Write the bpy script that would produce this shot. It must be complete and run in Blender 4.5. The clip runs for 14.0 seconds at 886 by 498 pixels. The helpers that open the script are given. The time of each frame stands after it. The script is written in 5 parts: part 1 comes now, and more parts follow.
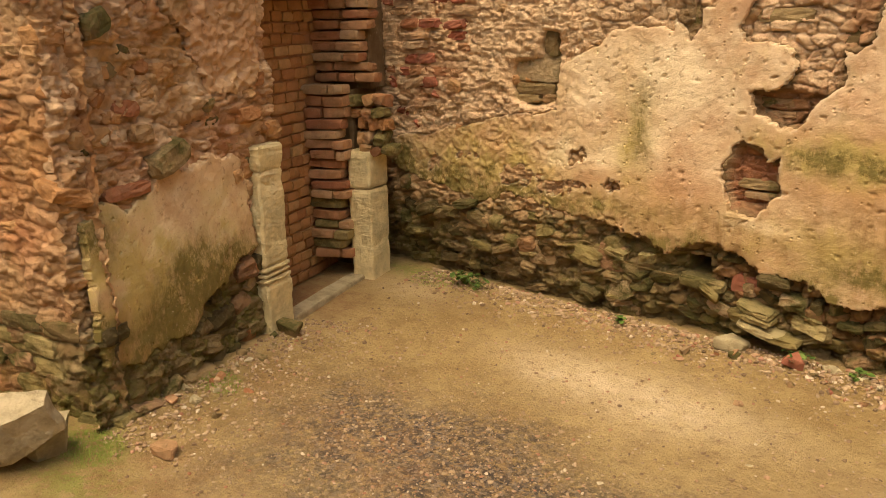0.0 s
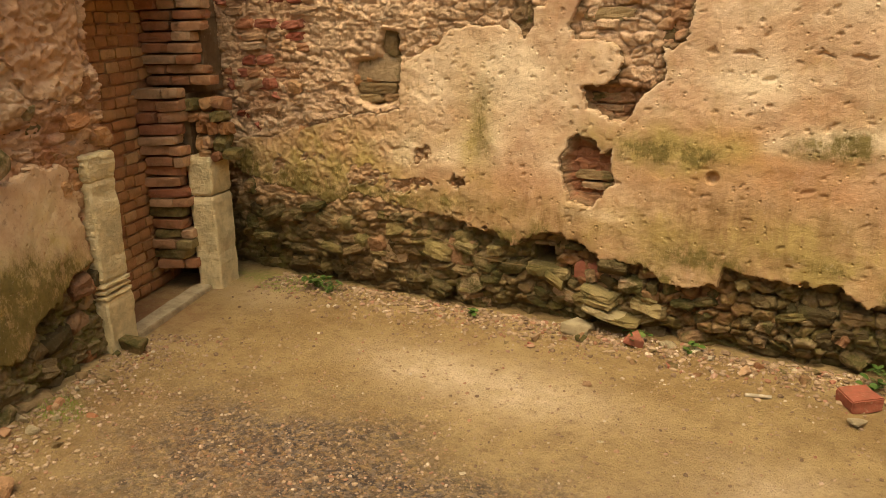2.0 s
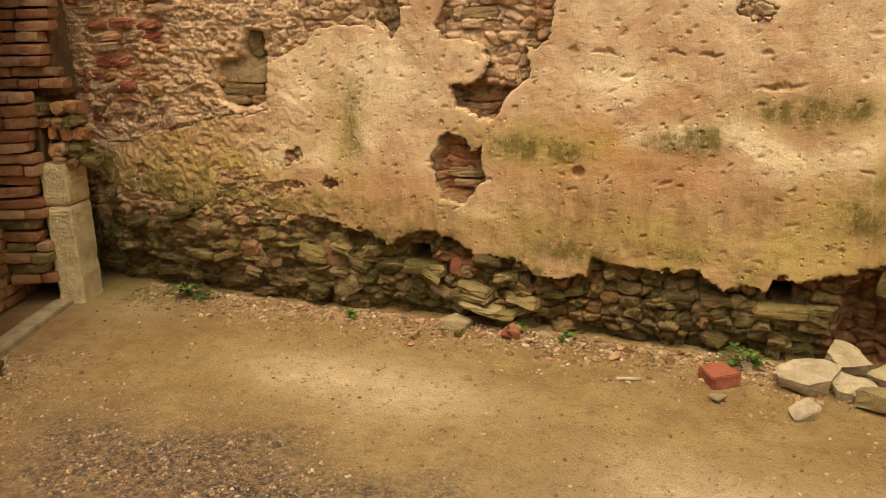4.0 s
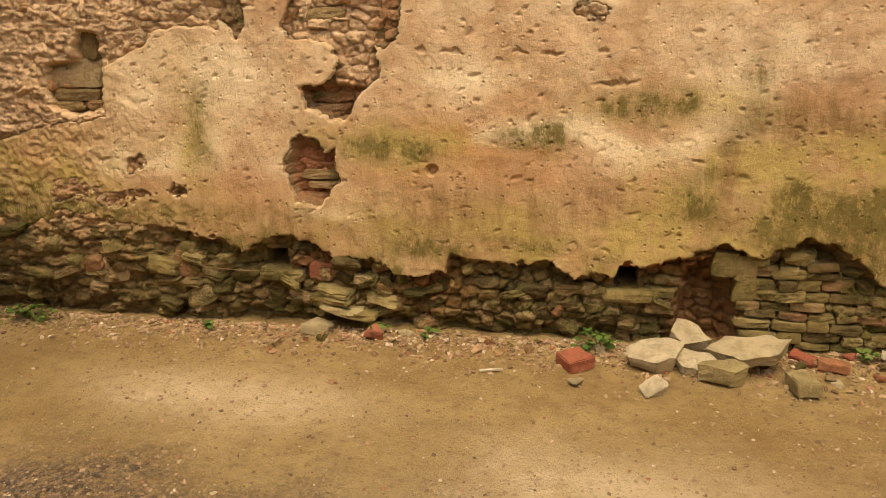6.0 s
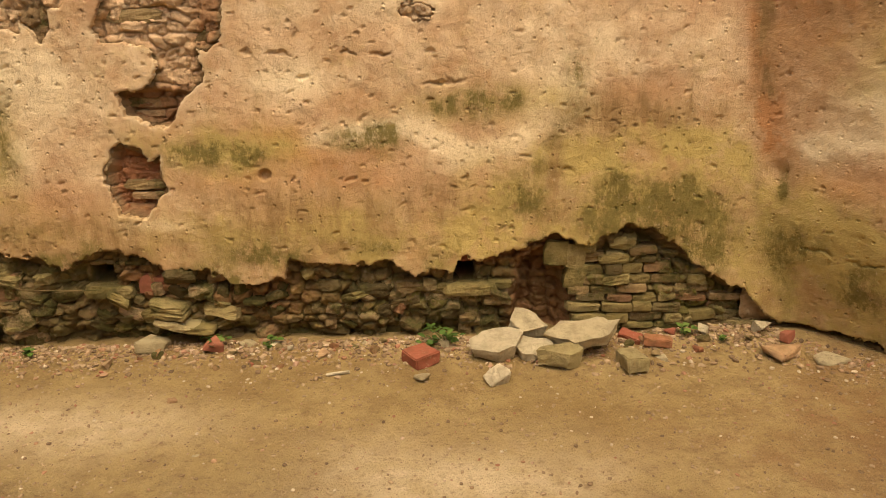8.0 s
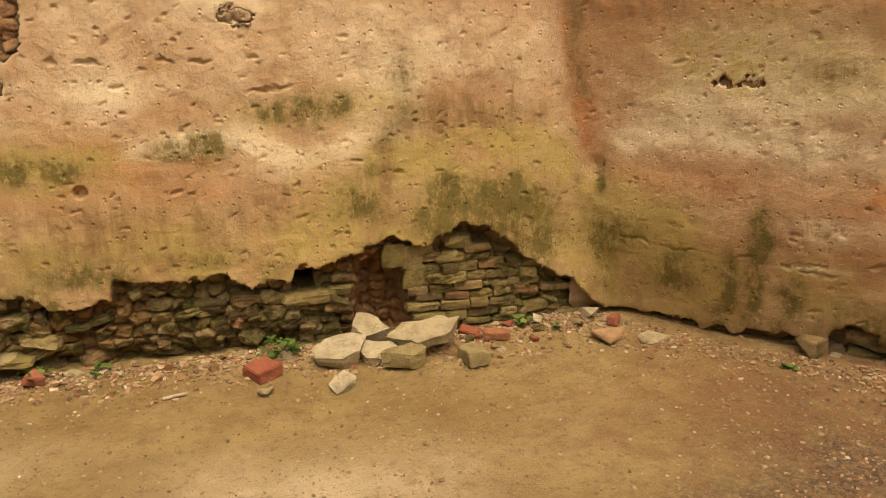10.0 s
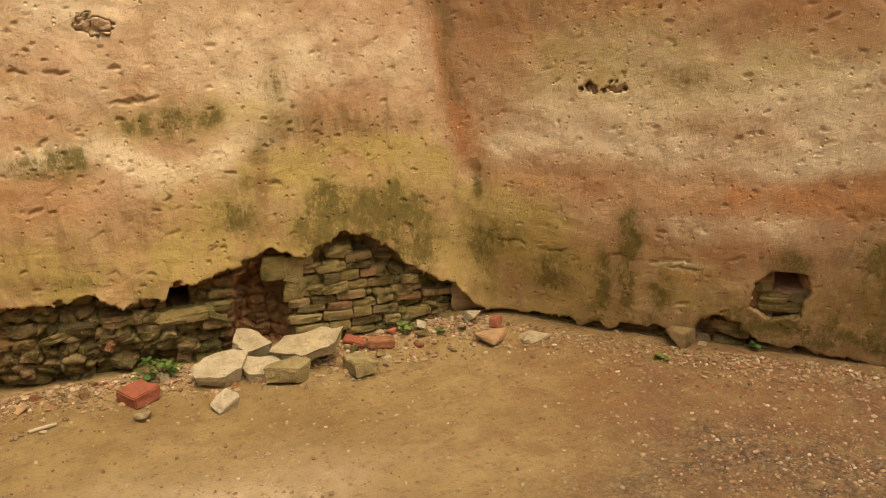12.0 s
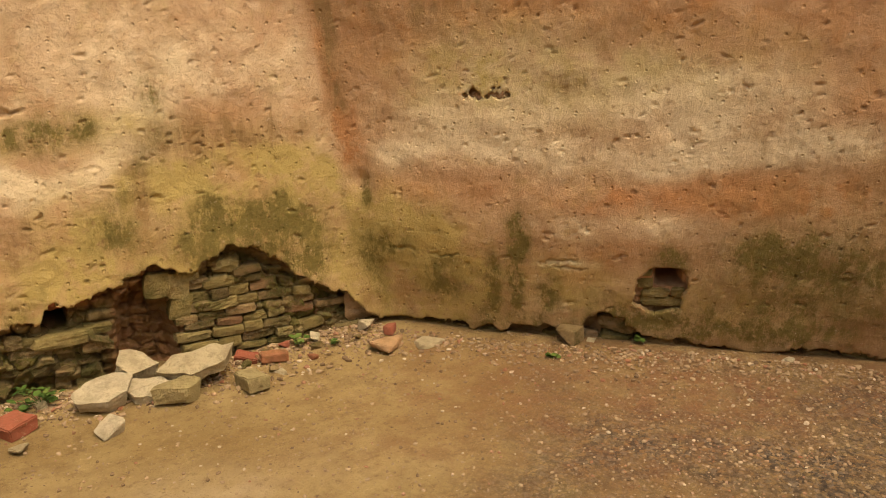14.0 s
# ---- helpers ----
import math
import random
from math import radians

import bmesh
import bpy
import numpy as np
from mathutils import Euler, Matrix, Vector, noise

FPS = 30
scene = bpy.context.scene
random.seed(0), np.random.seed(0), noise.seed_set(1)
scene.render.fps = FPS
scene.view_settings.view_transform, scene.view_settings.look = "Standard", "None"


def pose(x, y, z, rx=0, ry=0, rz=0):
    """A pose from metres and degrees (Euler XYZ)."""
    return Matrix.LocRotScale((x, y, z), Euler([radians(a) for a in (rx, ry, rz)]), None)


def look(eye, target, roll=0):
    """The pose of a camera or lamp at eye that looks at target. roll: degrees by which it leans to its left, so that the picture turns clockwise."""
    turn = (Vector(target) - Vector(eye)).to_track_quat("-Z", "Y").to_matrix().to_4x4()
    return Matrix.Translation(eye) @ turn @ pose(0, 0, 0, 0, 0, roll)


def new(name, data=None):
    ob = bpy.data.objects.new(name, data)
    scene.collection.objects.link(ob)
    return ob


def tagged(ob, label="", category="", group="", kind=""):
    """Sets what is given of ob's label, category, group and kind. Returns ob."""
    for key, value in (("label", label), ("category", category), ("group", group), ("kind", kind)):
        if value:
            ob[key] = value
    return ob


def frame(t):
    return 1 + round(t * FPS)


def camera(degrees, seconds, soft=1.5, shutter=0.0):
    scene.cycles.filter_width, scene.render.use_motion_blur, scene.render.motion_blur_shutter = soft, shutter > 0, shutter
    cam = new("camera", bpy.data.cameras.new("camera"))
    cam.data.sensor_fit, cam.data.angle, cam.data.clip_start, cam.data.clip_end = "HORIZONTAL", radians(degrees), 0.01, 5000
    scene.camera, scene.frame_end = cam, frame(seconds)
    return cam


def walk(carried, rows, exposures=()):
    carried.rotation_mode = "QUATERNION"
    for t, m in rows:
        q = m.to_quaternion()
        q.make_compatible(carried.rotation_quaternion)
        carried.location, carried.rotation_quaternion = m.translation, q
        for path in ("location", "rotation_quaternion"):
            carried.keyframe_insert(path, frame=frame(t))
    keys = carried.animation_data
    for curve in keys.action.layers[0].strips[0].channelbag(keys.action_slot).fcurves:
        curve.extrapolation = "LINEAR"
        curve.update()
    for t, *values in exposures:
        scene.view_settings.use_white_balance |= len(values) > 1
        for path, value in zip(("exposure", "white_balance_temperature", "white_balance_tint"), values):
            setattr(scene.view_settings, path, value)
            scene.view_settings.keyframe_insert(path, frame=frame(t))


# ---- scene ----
cam = camera(57.13, 14.0, soft=0.8)

# ---- the camera: it stands at eye height and turns to the right ----
EYE = Vector((0.0, 0.0, 1.6))
TURNS = [
        (0.0, 42.09, -16.28, -0.98),
        (0.5, 39.58, -16.33, -1.02),
        (1.0, 37.23, -16.36, -1.06),
        (1.5, 34.30, -16.42, -1.10),
        (2.0, 31.20, -16.49, -1.16),
        (2.5, 28.28, -16.56, -1.16),
        (3.0, 26.23, -16.58, -1.08),
        (5.5, 14.65, -16.82, -0.96),
        (6.0, 11.77, -16.82, -0.96),
        (6.5, 8.73, -16.87, -1.00),
        (7.0, 5.98, -16.91, -0.98),
        (7.5, 3.17, -16.96, -1.01),
        (8.0, 0.01, -16.96, -1.05),
        (8.5, -3.26, -16.99, -1.08),
        (9.0, -6.41, -16.98, -1.19),
        (11.5, -18.68, -16.59, -1.15),
        (12.0, -20.66, -16.49, -1.16),
        (12.5, -22.60, -16.39, -1.19),
        (13.0, -24.91, -16.39, -1.18),
        (13.5, -26.60, -16.29, -1.17),
        (14.0, -28.63, -16.12, -1.16)]


def aim(yaw, pitch, roll):
    y, p = radians(yaw), radians(pitch)
    way = Vector((-math.sin(y) * math.cos(p), math.cos(y) * math.cos(p), math.sin(p)))
    return look(EYE, EYE + way, roll)


walk(cam, [(t, aim(y, p, r)) for t, y, p, r in TURNS], exposures=[(0.0, 0.78, 7250, 10), (3.0, 0.50, 7250, 10), (9.0, 0.50, 7250, 10), (14.0, 0.52, 7250, 10)])

# ---- daylight from the open top of the ruin ----
SUN_AZ, SUN_EL = 168.0, 67.0     # degrees clockwise from +y, degrees up
world = bpy.data.worlds.new("sky")
scene.world = world
world.use_nodes = True
sky = world.node_tree.nodes.new("ShaderNodeTexSky")
sky.sky_type, sky.sun_disc = "NISHITA", False
sky.sun_elevation, sky.sun_rotation = radians(SUN_EL), radians(SUN_AZ)
sky.dust_density, sky.air_density = 6.0, 1.5
world.node_tree.links.new(sky.outputs[0], world.node_tree.nodes["Background"].inputs[0])
world.node_tree.nodes["Background"].inputs[1].default_value = 0.15
lamp = bpy.data.lights.new("sun", "SUN")
lamp.energy, lamp.angle, lamp.color = 1.25, radians(34), (1.0, 0.86, 0.66)
sun = new("sun", lamp)
az, el = radians(SUN_AZ), radians(SUN_EL)
towards = Vector((math.sin(az) * math.cos(el), math.cos(az) * math.cos(el), math.sin(el)))
sun.matrix_world = look(towards * 12, (0, 0, 0))


# ---- noise on arrays ----
LATTICE = {}


def lattice(seed):
    if seed not in LATTICE:
        LATTICE[seed] = np.random.RandomState(seed).rand(256, 256)
    return LATTICE[seed]


def value_noise(x, y, scale, seed):
    g = lattice(seed)
    x, y = np.asarray(x) / scale + 57.3, np.asarray(y) / scale + 31.7
    i, j = np.floor(x).astype(int), np.floor(y).astype(int)
    u, v = x - i, y - j
    u, v = u * u * (3 - 2 * u), v * v * (3 - 2 * v)
    a, b = g[i % 256, j % 256], g[(i + 1) % 256, j % 256]
    c, d = g[i % 256, (j + 1) % 256], g[(i + 1) % 256, (j + 1) % 256]
    return (a * (1 - u) + b * u) * (1 - v) + (c * (1 - u) + d * u) * v


def fbm(x, y, scale, seed, octaves=4, gain=0.5):
    total, amp, norm = 0.0, 1.0, 0.0
    for k in range(octaves):
        c, q = math.cos(0.5 + 1.1 * k), math.sin(0.5 + 1.1 * k)
        total = total + amp * (value_noise(x * c - y * q, x * q + y * c, scale / 2 ** k, seed + k) * 2 - 1)
        norm += amp
        amp *= gain
    return total / norm


def stones_of(x, y, wide, high, seed):
    """Rubble: each place's stone height (-1 to 1, with tilted faces), its distance from the joint (0 to 1) and its tone."""
    x, y = x + 0.25 * wide * fbm(x, y, wide, seed + 7, 3), y + 0.25 * high * fbm(x, y, wide, seed + 9, 3)
    u, v = x / wide + 40.0, y / high + 40.0
    i, j = np.floor(u).astype(int), np.floor(v).astype(int)
    gx, gy, gh, ga, gb = (lattice(seed + k) for k in range(5))
    best, second = np.full(u.shape, 9.0), np.full(u.shape, 9.0)
    height, tone = np.zeros(u.shape), np.zeros(u.shape)
    for di in (-1, 0, 1):
        for dj in (-1, 0, 1):
            a, b = (i + di) % 256, (j + dj) % 256
            dx, dy = u - (i + di + 0.15 + 0.7 * gx[a, b]), v - (j + dj + 0.15 + 0.7 * gy[a, b])
            far = np.hypot(dx, dy)
            win = far < best
            second = np.where(win, best, np.minimum(second, far))
            best = np.where(win, far, best)
            height = np.where(win, (gh[a, b] * 2 - 1) + 1.6 * (ga[a, b] - 0.5) * dx + 2.0 * (gb[a, b] - 0.35) * dy, height)
            tone = np.where(win, gb[a, b], tone)
    return height, np.clip((second - best) / 0.22, 0, 1), tone


def rubble(s, z, wide, high, seed, amp):
    h, joint, _ = stones_of(s, z, wide, high, seed)
    return amp * (0.75 * h + 0.9 * (smooth(0, 1, joint) - 0.8))


def smooth(a, b, x):
    t = np.clip((x - a) / (b - a), 0, 1)
    return t * t * (3 - 2 * t)


def inside(poly, x, y):
    """Signed distance to a polygon, positive inside."""
    px, py = np.array(poly, float).T
    far, odd = np.full(x.shape, 1e9), np.zeros(x.shape, bool)
    for k in range(len(px)):
        ax, ay, bx, by = px[k - 1], py[k - 1], px[k], py[k]
        ex, ey = bx - ax, by - ay
        t = np.clip(((x - ax) * ex + (y - ay) * ey) / (ex * ex + ey * ey + 1e-12), 0, 1)
        far = np.minimum(far, np.hypot(x - ax - t * ex, y - ay - t * ey))
        odd ^= ((ay > y) != (by > y)) & (x < ex * (y - ay) / (ey if abs(ey) > 1e-9 else 1e-9) + ax)
    return np.where(odd, far, -far)


def oval(x, y, cx, cy, rx, ry):
    """Positive inside an oval, in metres or so."""
    return (1 - np.hypot((x - cx) / rx, (y - cy) / ry)) * min(rx, ry)


# ---- materials ----
class Nodes:
    """Short hand for one node material."""

    def __init__(self, name, rough=0.95):
        self.mat = bpy.data.materials.new(name)
        self.mat.use_nodes = True
        self.tree = self.mat.node_tree
        self.bsdf = self.tree.nodes["Principled BSDF"]
        self.bsdf.inputs["Roughness"].default_value = rough
        self.bsdf.inputs["Specular IOR Level"].default_value = 0.15

    def put(self, kind, **sockets):
        n = self.tree.nodes.new("ShaderNode" + kind)
        for key, v in sockets.items():
            self.set(n.inputs[key.replace("_", " ")], v)
        return n

    def set(self, socket, v):
        if isinstance(v, bpy.types.NodeSocket):
            self.tree.links.new(v, socket)
        else:
            socket.default_value = v

    def place(self):
        return self.put("TexCoord").outputs["Object"]

    def noise(self, scale, detail=6.0, rough=0.6, where=None, stretch=None):
        p = where or self.put("NewGeometry").outputs["Position"]
        if stretch:
            m = self.put("Mapping", Vector=p)
            m.inputs["Scale"].default_value = stretch
            p = m.outputs[0]
        return self.put("TexNoise", Vector=p, Scale=scale, Detail=detail, Roughness=rough).outputs["Fac"]

    def cells(self, scale, feature="F1"):
        n = self.put("TexVoronoi", Vector=self.put("NewGeometry").outputs["Position"], Scale=scale)
        n.feature = feature
        return n

    def ramp(self, fac, *stops):
        n = self.put("ValToRGB", Fac=fac)
        e = n.color_ramp.elements
        while len(e) < len(stops):
            e.new(0.5)
        for el, (p, c) in zip(e, stops):
            el.position, el.color = p, (*c, 1) if len(c) == 3 else c
        return n.outputs["Color"]

    def span(self, v, lo, hi, a=0.0, b=1.0):
        n = self.put("MapRange", Value=v)
        n.interpolation_type = "SMOOTHSTEP"
        for k, q in zip(("From Min", "From Max", "To Min", "To Max"), (lo, hi, a, b)):
            n.inputs[k].default_value = q
        return n.outputs[0]

    def math(self, op, a, b=0.0):
        n = self.put("Math")
        n.operation = op
        self.set(n.inputs[0], a)
        self.set(n.inputs[1], b)
        return n.outputs[0]

    def mix(self, fac, a, b, how="MIX"):
        n = self.put("Mix")
        n.data_type, n.blend_type = "RGBA", how
        self.set(n.inputs["Factor"], fac)
        for k, v in ((6, a), (7, b)):
            self.set(n.inputs[k], (*v, 1) if isinstance(v, tuple) else v)
        return n.outputs[2]

    def attr(self, name):
        n = self.put("Attribute")
        n.attribute_name = name
        return n.outputs["Fac"]

    def done(self, colour, height=None, strength=0.5, distance=0.01):
        self.set(self.bsdf.inputs["Base Color"], colour)
        if height is not None:
            b = self.put("Bump", Height=height, Strength=strength, Distance=distance)
            self.set(self.bsdf.inputs["Normal"], b.outputs[0])
        return self.mat


def plaster_material():
    n = Nodes("old_plaster", 0.92)
    big, mid, fine = n.noise(1.6, 6, 0.65), n.noise(8, 9, 0.7), n.noise(75, 6, 0.75)
    runs = n.noise(6, 8, 0.7, stretch=(2.0, 2.0, 0.55))
    blot = n.noise(3.6, 9, 0.72)
    pock = n.cells(34)
    base = n.ramp(big, (0.32, (0.44, 0.25, 0.13)), (0.5, (0.53, 0.34, 0.18)), (0.68, (0.60, 0.42, 0.235)))
    base = n.mix(n.span(blot, 0.50, 0.66, 0, 0.65), base, (0.64, 0.45, 0.27))
    base = n.mix(n.span(blot, 0.48, 0.36, 0, 0.75), base, (0.42, 0.235, 0.105))
    base = n.mix(n.span(mid, 0.52, 0.70, 0, 0.5), base, (0.66, 0.48, 0.31))
    base = n.mix(n.span(runs, 0.53, 0.70, 0, 0.6), base, (0.36, 0.225, 0.085))
    base = n.mix(n.span(n.noise(4.7, 9, 0.75), 0.52, 0.68, 0, 0.55), base, (0.47, 0.335, 0.125))
    base = n.mix(n.span(n.noise(11, 9, 0.78), 0.55, 0.68, 0, 0.5), base, (0.34, 0.215, 0.085))

    def stain(name, colour, amount, grain, least=0.30):
        return n.mix(n.math("MINIMUM", n.math("MULTIPLY", n.math("MULTIPLY", n.attr(name), n.span(grain, 0.38, 0.62, least, 1.75)), amount), 0.95), base, colour)

    base = stain("rust", (0.47, 0.215, 0.082), 0.9, blot)
    base = stain("cream", (0.77, 0.61, 0.37), 1.1, blot, 0.5)
    base = stain("yellow", (0.47, 0.35, 0.115), 1.0, blot, 0.4)
    base = stain("grime", (0.28, 0.17, 0.07), 1.0, runs, 0.4)
    base = stain("moss", n.mix(n.noise(30, 6, 0.7), (0.070, 0.062, 0.014), (0.26, 0.195, 0.055)), 1.55, n.noise(13, 10, 0.85, stretch=(1, 1, 0.6)), 0.22)
    base = n.mix(n.span(n.noise(26, 8, 0.75), 0.56, 0.68, 0, 0.65), base, (0.27, 0.15, 0.07))
    base = n.mix(n.span(fine, 0.58, 0.71, 0, 0.55), base, (0.22, 0.12, 0.055))
    base = n.mix(n.span(n.noise(48, 6, 0.7), 0.60, 0.72, 0, 0.4), base, (0.70, 0.55, 0.37))
    base = n.mix(n.math("MULTIPLY", n.attr("lip"), n.span(mid, 0.42, 0.6, 0, 0.75)), base, (0.66, 0.52, 0.32))
    picked = n.span(n.put("SeparateColor", Color=pock.outputs["Color"]).outputs[0], 0.80, 0.86)
    hole = n.math("MULTIPLY", n.span(pock.outputs["Distance"], 0.10, 0.30, 1, 0), picked)
    height = n.math("ADD", n.math("MULTIPLY", mid, 1.0), n.math("MULTIPLY", fine, 0.22))
    height = n.math("SUBTRACT", n.math("ADD", height, n.math("MULTIPLY", n.noise(28, 6, 0.7), 0.25)), n.math("MULTIPLY", hole, 0.55))
    return n.done(base, height, 0.75, 0.022)


def core_material():
    n = Nodes("rubble_core", 0.96)
    mid, fine, tiny = n.noise(7, 8, 0.65), n.noise(30, 8, 0.7), n.noise(120, 4, 0.7)
    cell = n.cells(26)
    base = n.ramp(mid, (0.3, (0.17, 0.105, 0.05)), (0.5, (0.29, 0.19, 0.09)), (0.7, (0.42, 0.29, 0.15)))
    base = n.mix(n.span(fine, 0.4, 0.7, 0, 0.6), base, (0.24, 0.14, 0.06))
    base = n.mix(n.span(cell.outputs["Distance"], 0.05, 0.3, 0.55, 0), base, n.ramp(cell.outputs["Color"], (0.2, (0.6, 0.45, 0.28)), (0.6, (0.4, 0.24, 0.13)), (0.9, (0.42, 0.15, 0.08))))
    tone = n.attr("tone")
    base = n.mix(n.math("MULTIPLY", n.attr("ochre"), n.span(fine, 0.3, 0.62, 0.6, 1)), base, n.mix(mid, (0.46, 0.215, 0.07), (0.68, 0.40, 0.165)))
    base = n.mix(n.math("MULTIPLY", n.attr("moss"), n.span(n.noise(17, 8, 0.75), 0.40, 0.56, 0.35, 1)), base, n.mix(fine, (0.055, 0.056, 0.012), (0.26, 0.215, 0.055)))
    base = n.mix(n.span(tone, 0.45, 0.1, 0, 0.5), base, n.mix(0.6, base, (0.10, 0.055, 0.025)))
    base = n.mix(n.span(tone, 0.6, 0.95, 0, 0.40), base, n.mix(0.5, base, (0.62, 0.47, 0.26)))
    base = n.mix(n.math("MULTIPLY", n.attr("red"), n.span(mid, 0.2, 0.55, 0.4, 1)), base, n.mix(fine, (0.40, 0.115, 0.05), (0.52, 0.23, 0.11)))
    base = n.mix(n.math("MULTIPLY", n.attr("pale"), n.span(fine, 0.3, 0.56, 0.65, 1)), base, n.mix(mid, (0.72, 0.46, 0.25), (0.86, 0.64, 0.39)))
    base = n.mix(n.span(n.attr("joint"), 0.45, 0.0, 0, 0.22), base, n.mix(0.5, base, (0.16, 0.10, 0.05)))
    return n.done(base, n.math("ADD", n.math("MULTIPLY", fine, 0.8), n.math("MULTIPLY", tiny, 0.5)), 0.8, 0.026)


def stone_material(name, stops, moss=0.35, bump=0.7, rough=0.93, dirt=0.65):
    n = Nodes(name, rough)
    info = n.put("ObjectInfo")
    fine, mid = n.noise(55, 8, 0.7), n.noise(14, 6, 0.65)
    base = n.ramp(info.outputs["Random"], *stops)
    base = n.mix(n.span(mid, 0.42, 0.66, 0, dirt), base, n.mix(0.55, base, (0.12, 0.07, 0.03)))
    base = n.mix(n.span(fine, 0.55, 0.75, 0, 0.35), base, (0.52, 0.38, 0.23))
    if moss:
        base = n.mix(n.span(n.noise(5, 7, 0.7), 0.46, 0.62, 0, moss * 2), base, n.mix(fine, (0.045, 0.042, 0.012), (0.15, 0.125, 0.036)))
    return n.done(base, n.math("ADD", fine, n.math("MULTIPLY", mid, 1.6)), bump, 0.03)


def gravel_material():
    n = Nodes("gravel", 0.9)
    isl = n.put("NewGeometry").outputs["Random Per Island"]
    base = n.ramp(isl, (0.0, (0.14, 0.09, 0.05)), (0.25, (0.27, 0.175, 0.095)), (0.55, (0.37, 0.26, 0.15)), (0.78, (0.42, 0.30, 0.165)), (0.89, (0.32, 0.13, 0.07)), (0.97, (0.58, 0.47, 0.31)))
    return n.done(n.mix(n.span(n.noise(90, 5), 0.4, 0.7, 0, 0.5), base, (0.3, 0.19, 0.09)), n.noise(160, 4), 0.4, 0.004)


def ground_material():
    n = Nodes("trodden_earth", 0.95)
    big, mid, fine = n.noise(1.3, 6, 0.6), n.noise(8, 8, 0.65), n.noise(60, 8, 0.75)
    grit = n.cells(75)
    base = n.ramp(big, (0.35, (0.33, 0.215, 0.08)), (0.5, (0.41, 0.285, 0.115)), (0.65, (0.48, 0.345, 0.15)))
    base = n.mix(n.span(mid, 0.4, 0.66, 0, 0.55), base, (0.25, 0.155, 0.06))
    base = n.mix(n.math("MULTIPLY", n.attr("red"), n.span(mid, 0.3, 0.6, 0.3, 1)), base, (0.31, 0.155, 0.07))
    base = n.mix(n.math("MULTIPLY", n.attr("pale"), n.span(mid, 0.2, 0.6, 0.45, 1)), base, (0.68, 0.53, 0.31))
    base = n.mix(n.math("MULTIPLY", n.attr("dark"), n.span(n.noise(30, 8, 0.8), 0.38, 0.54)), base, n.ramp(grit.outputs["Color"], (0.2, (0.06, 0.048, 0.036)), (0.6, (0.13, 0.10, 0.07)), (0.9, (0.26, 0.20, 0.14))))
    base = n.mix(n.math("MULTIPLY", n.attr("moss"), n.span(n.noise(26, 6, 0.7), 0.38, 0.55)), base, (0.22, 0.25, 0.045))
    speck = n.math("MULTIPLY", n.span(grit.outputs["Distance"], 0.0, 0.22, 1, 0), n.span(n.noise(34, 5, 0.7), 0.5, 0.62))
    base = n.mix(n.math("MULTIPLY", speck, 0.6), base, n.ramp(grit.outputs["Color"], (0.1, (0.24, 0.15, 0.08)), (0.5, (0.58, 0.45, 0.28)), (0.8, (0.66, 0.54, 0.38))))
    base = n.mix(n.span(fine, 0.5, 0.75, 0, 0.35), base, (0.17, 0.10, 0.05))
    base = n.mix(n.span(n.noise(22, 8, 0.75), 0.52, 0.66, 0, 0.5), base, (0.19, 0.11, 0.05))
    base = n.mix(n.span(n.noise(130, 4, 0.8), 0.58, 0.70, 0, 0.55), base, (0.60, 0.45, 0.25))
    base = n.mix(n.span(n.noise(95, 4, 0.8), 0.58, 0.70, 0, 0.6), base, (0.13, 0.08, 0.04))
    return n.done(base, n.math("ADD", n.math("ADD", fine, n.math("MULTIPLY", n.noise(20, 6, 0.7), 0.8)), n.math("MULTIPLY", speck, 0.8)), 1.0, 0.022)


def leaf_material():
    n = Nodes("leaf_green", 0.6)
    base = n.ramp(n.put("ObjectInfo").outputs["Random"], (0.0, (0.045, 0.085, 0.014)), (0.5, (0.08, 0.135, 0.022)), (1.0, (0.14, 0.19, 0.04)))
    return n.done(n.mix(n.span(n.noise(60, 4), 0.4, 0.7, 0, 0.4), base, (0.09, 0.13, 0.02)), n.noise(90, 3), 0.3, 0.003)


GRASS = Nodes("grass_green", 0.7).done((0.19, 0.24, 0.04, 1))
PLASTER, CORE, GROUND, GRAVEL, LEAF = plaster_material(), core_material(), ground_material(), gravel_material(), leaf_material()
STONE = stone_material("rubble_stone", ((0.0, (0.18, 0.12, 0.05)), (0.3, (0.27, 0.185, 0.08)), (0.6, (0.36, 0.25, 0.115)), (0.8, (0.30, 0.15, 0.07)), (1.0, (0.46, 0.34, 0.18))), 0.5)
BRICK = stone_material("old_brick", ((0.0, (0.33, 0.125, 0.06)), (0.4, (0.42, 0.185, 0.085)), (0.7, (0.46, 0.25, 0.12)), (1.0, (0.52, 0.33, 0.17))), 0.12, 0.6)
RED = stone_material("red_brick", ((0.0, (0.29, 0.085, 0.045)), (1.0, (0.36, 0.13, 0.075))), 0.0, 0.4)
GREENBRICK = stone_material("mossy_brick", ((0.0, (0.20, 0.15, 0.05)), (0.5, (0.28, 0.215, 0.078)), (1.0, (0.36, 0.275, 0.115))), 0.4, 0.7)
SANDY = stone_material("sandy_block", ((0.0, (0.38, 0.30, 0.135)), (1.0, (0.47, 0.375, 0.18))), 0.12, 0.8)
LIME = stone_material("lime_rubble", ((0.0, (0.50, 0.31, 0.16)), (0.5, (0.62, 0.42, 0.235)), (1.0, (0.72, 0.54, 0.33))), 0.04, 0.9)
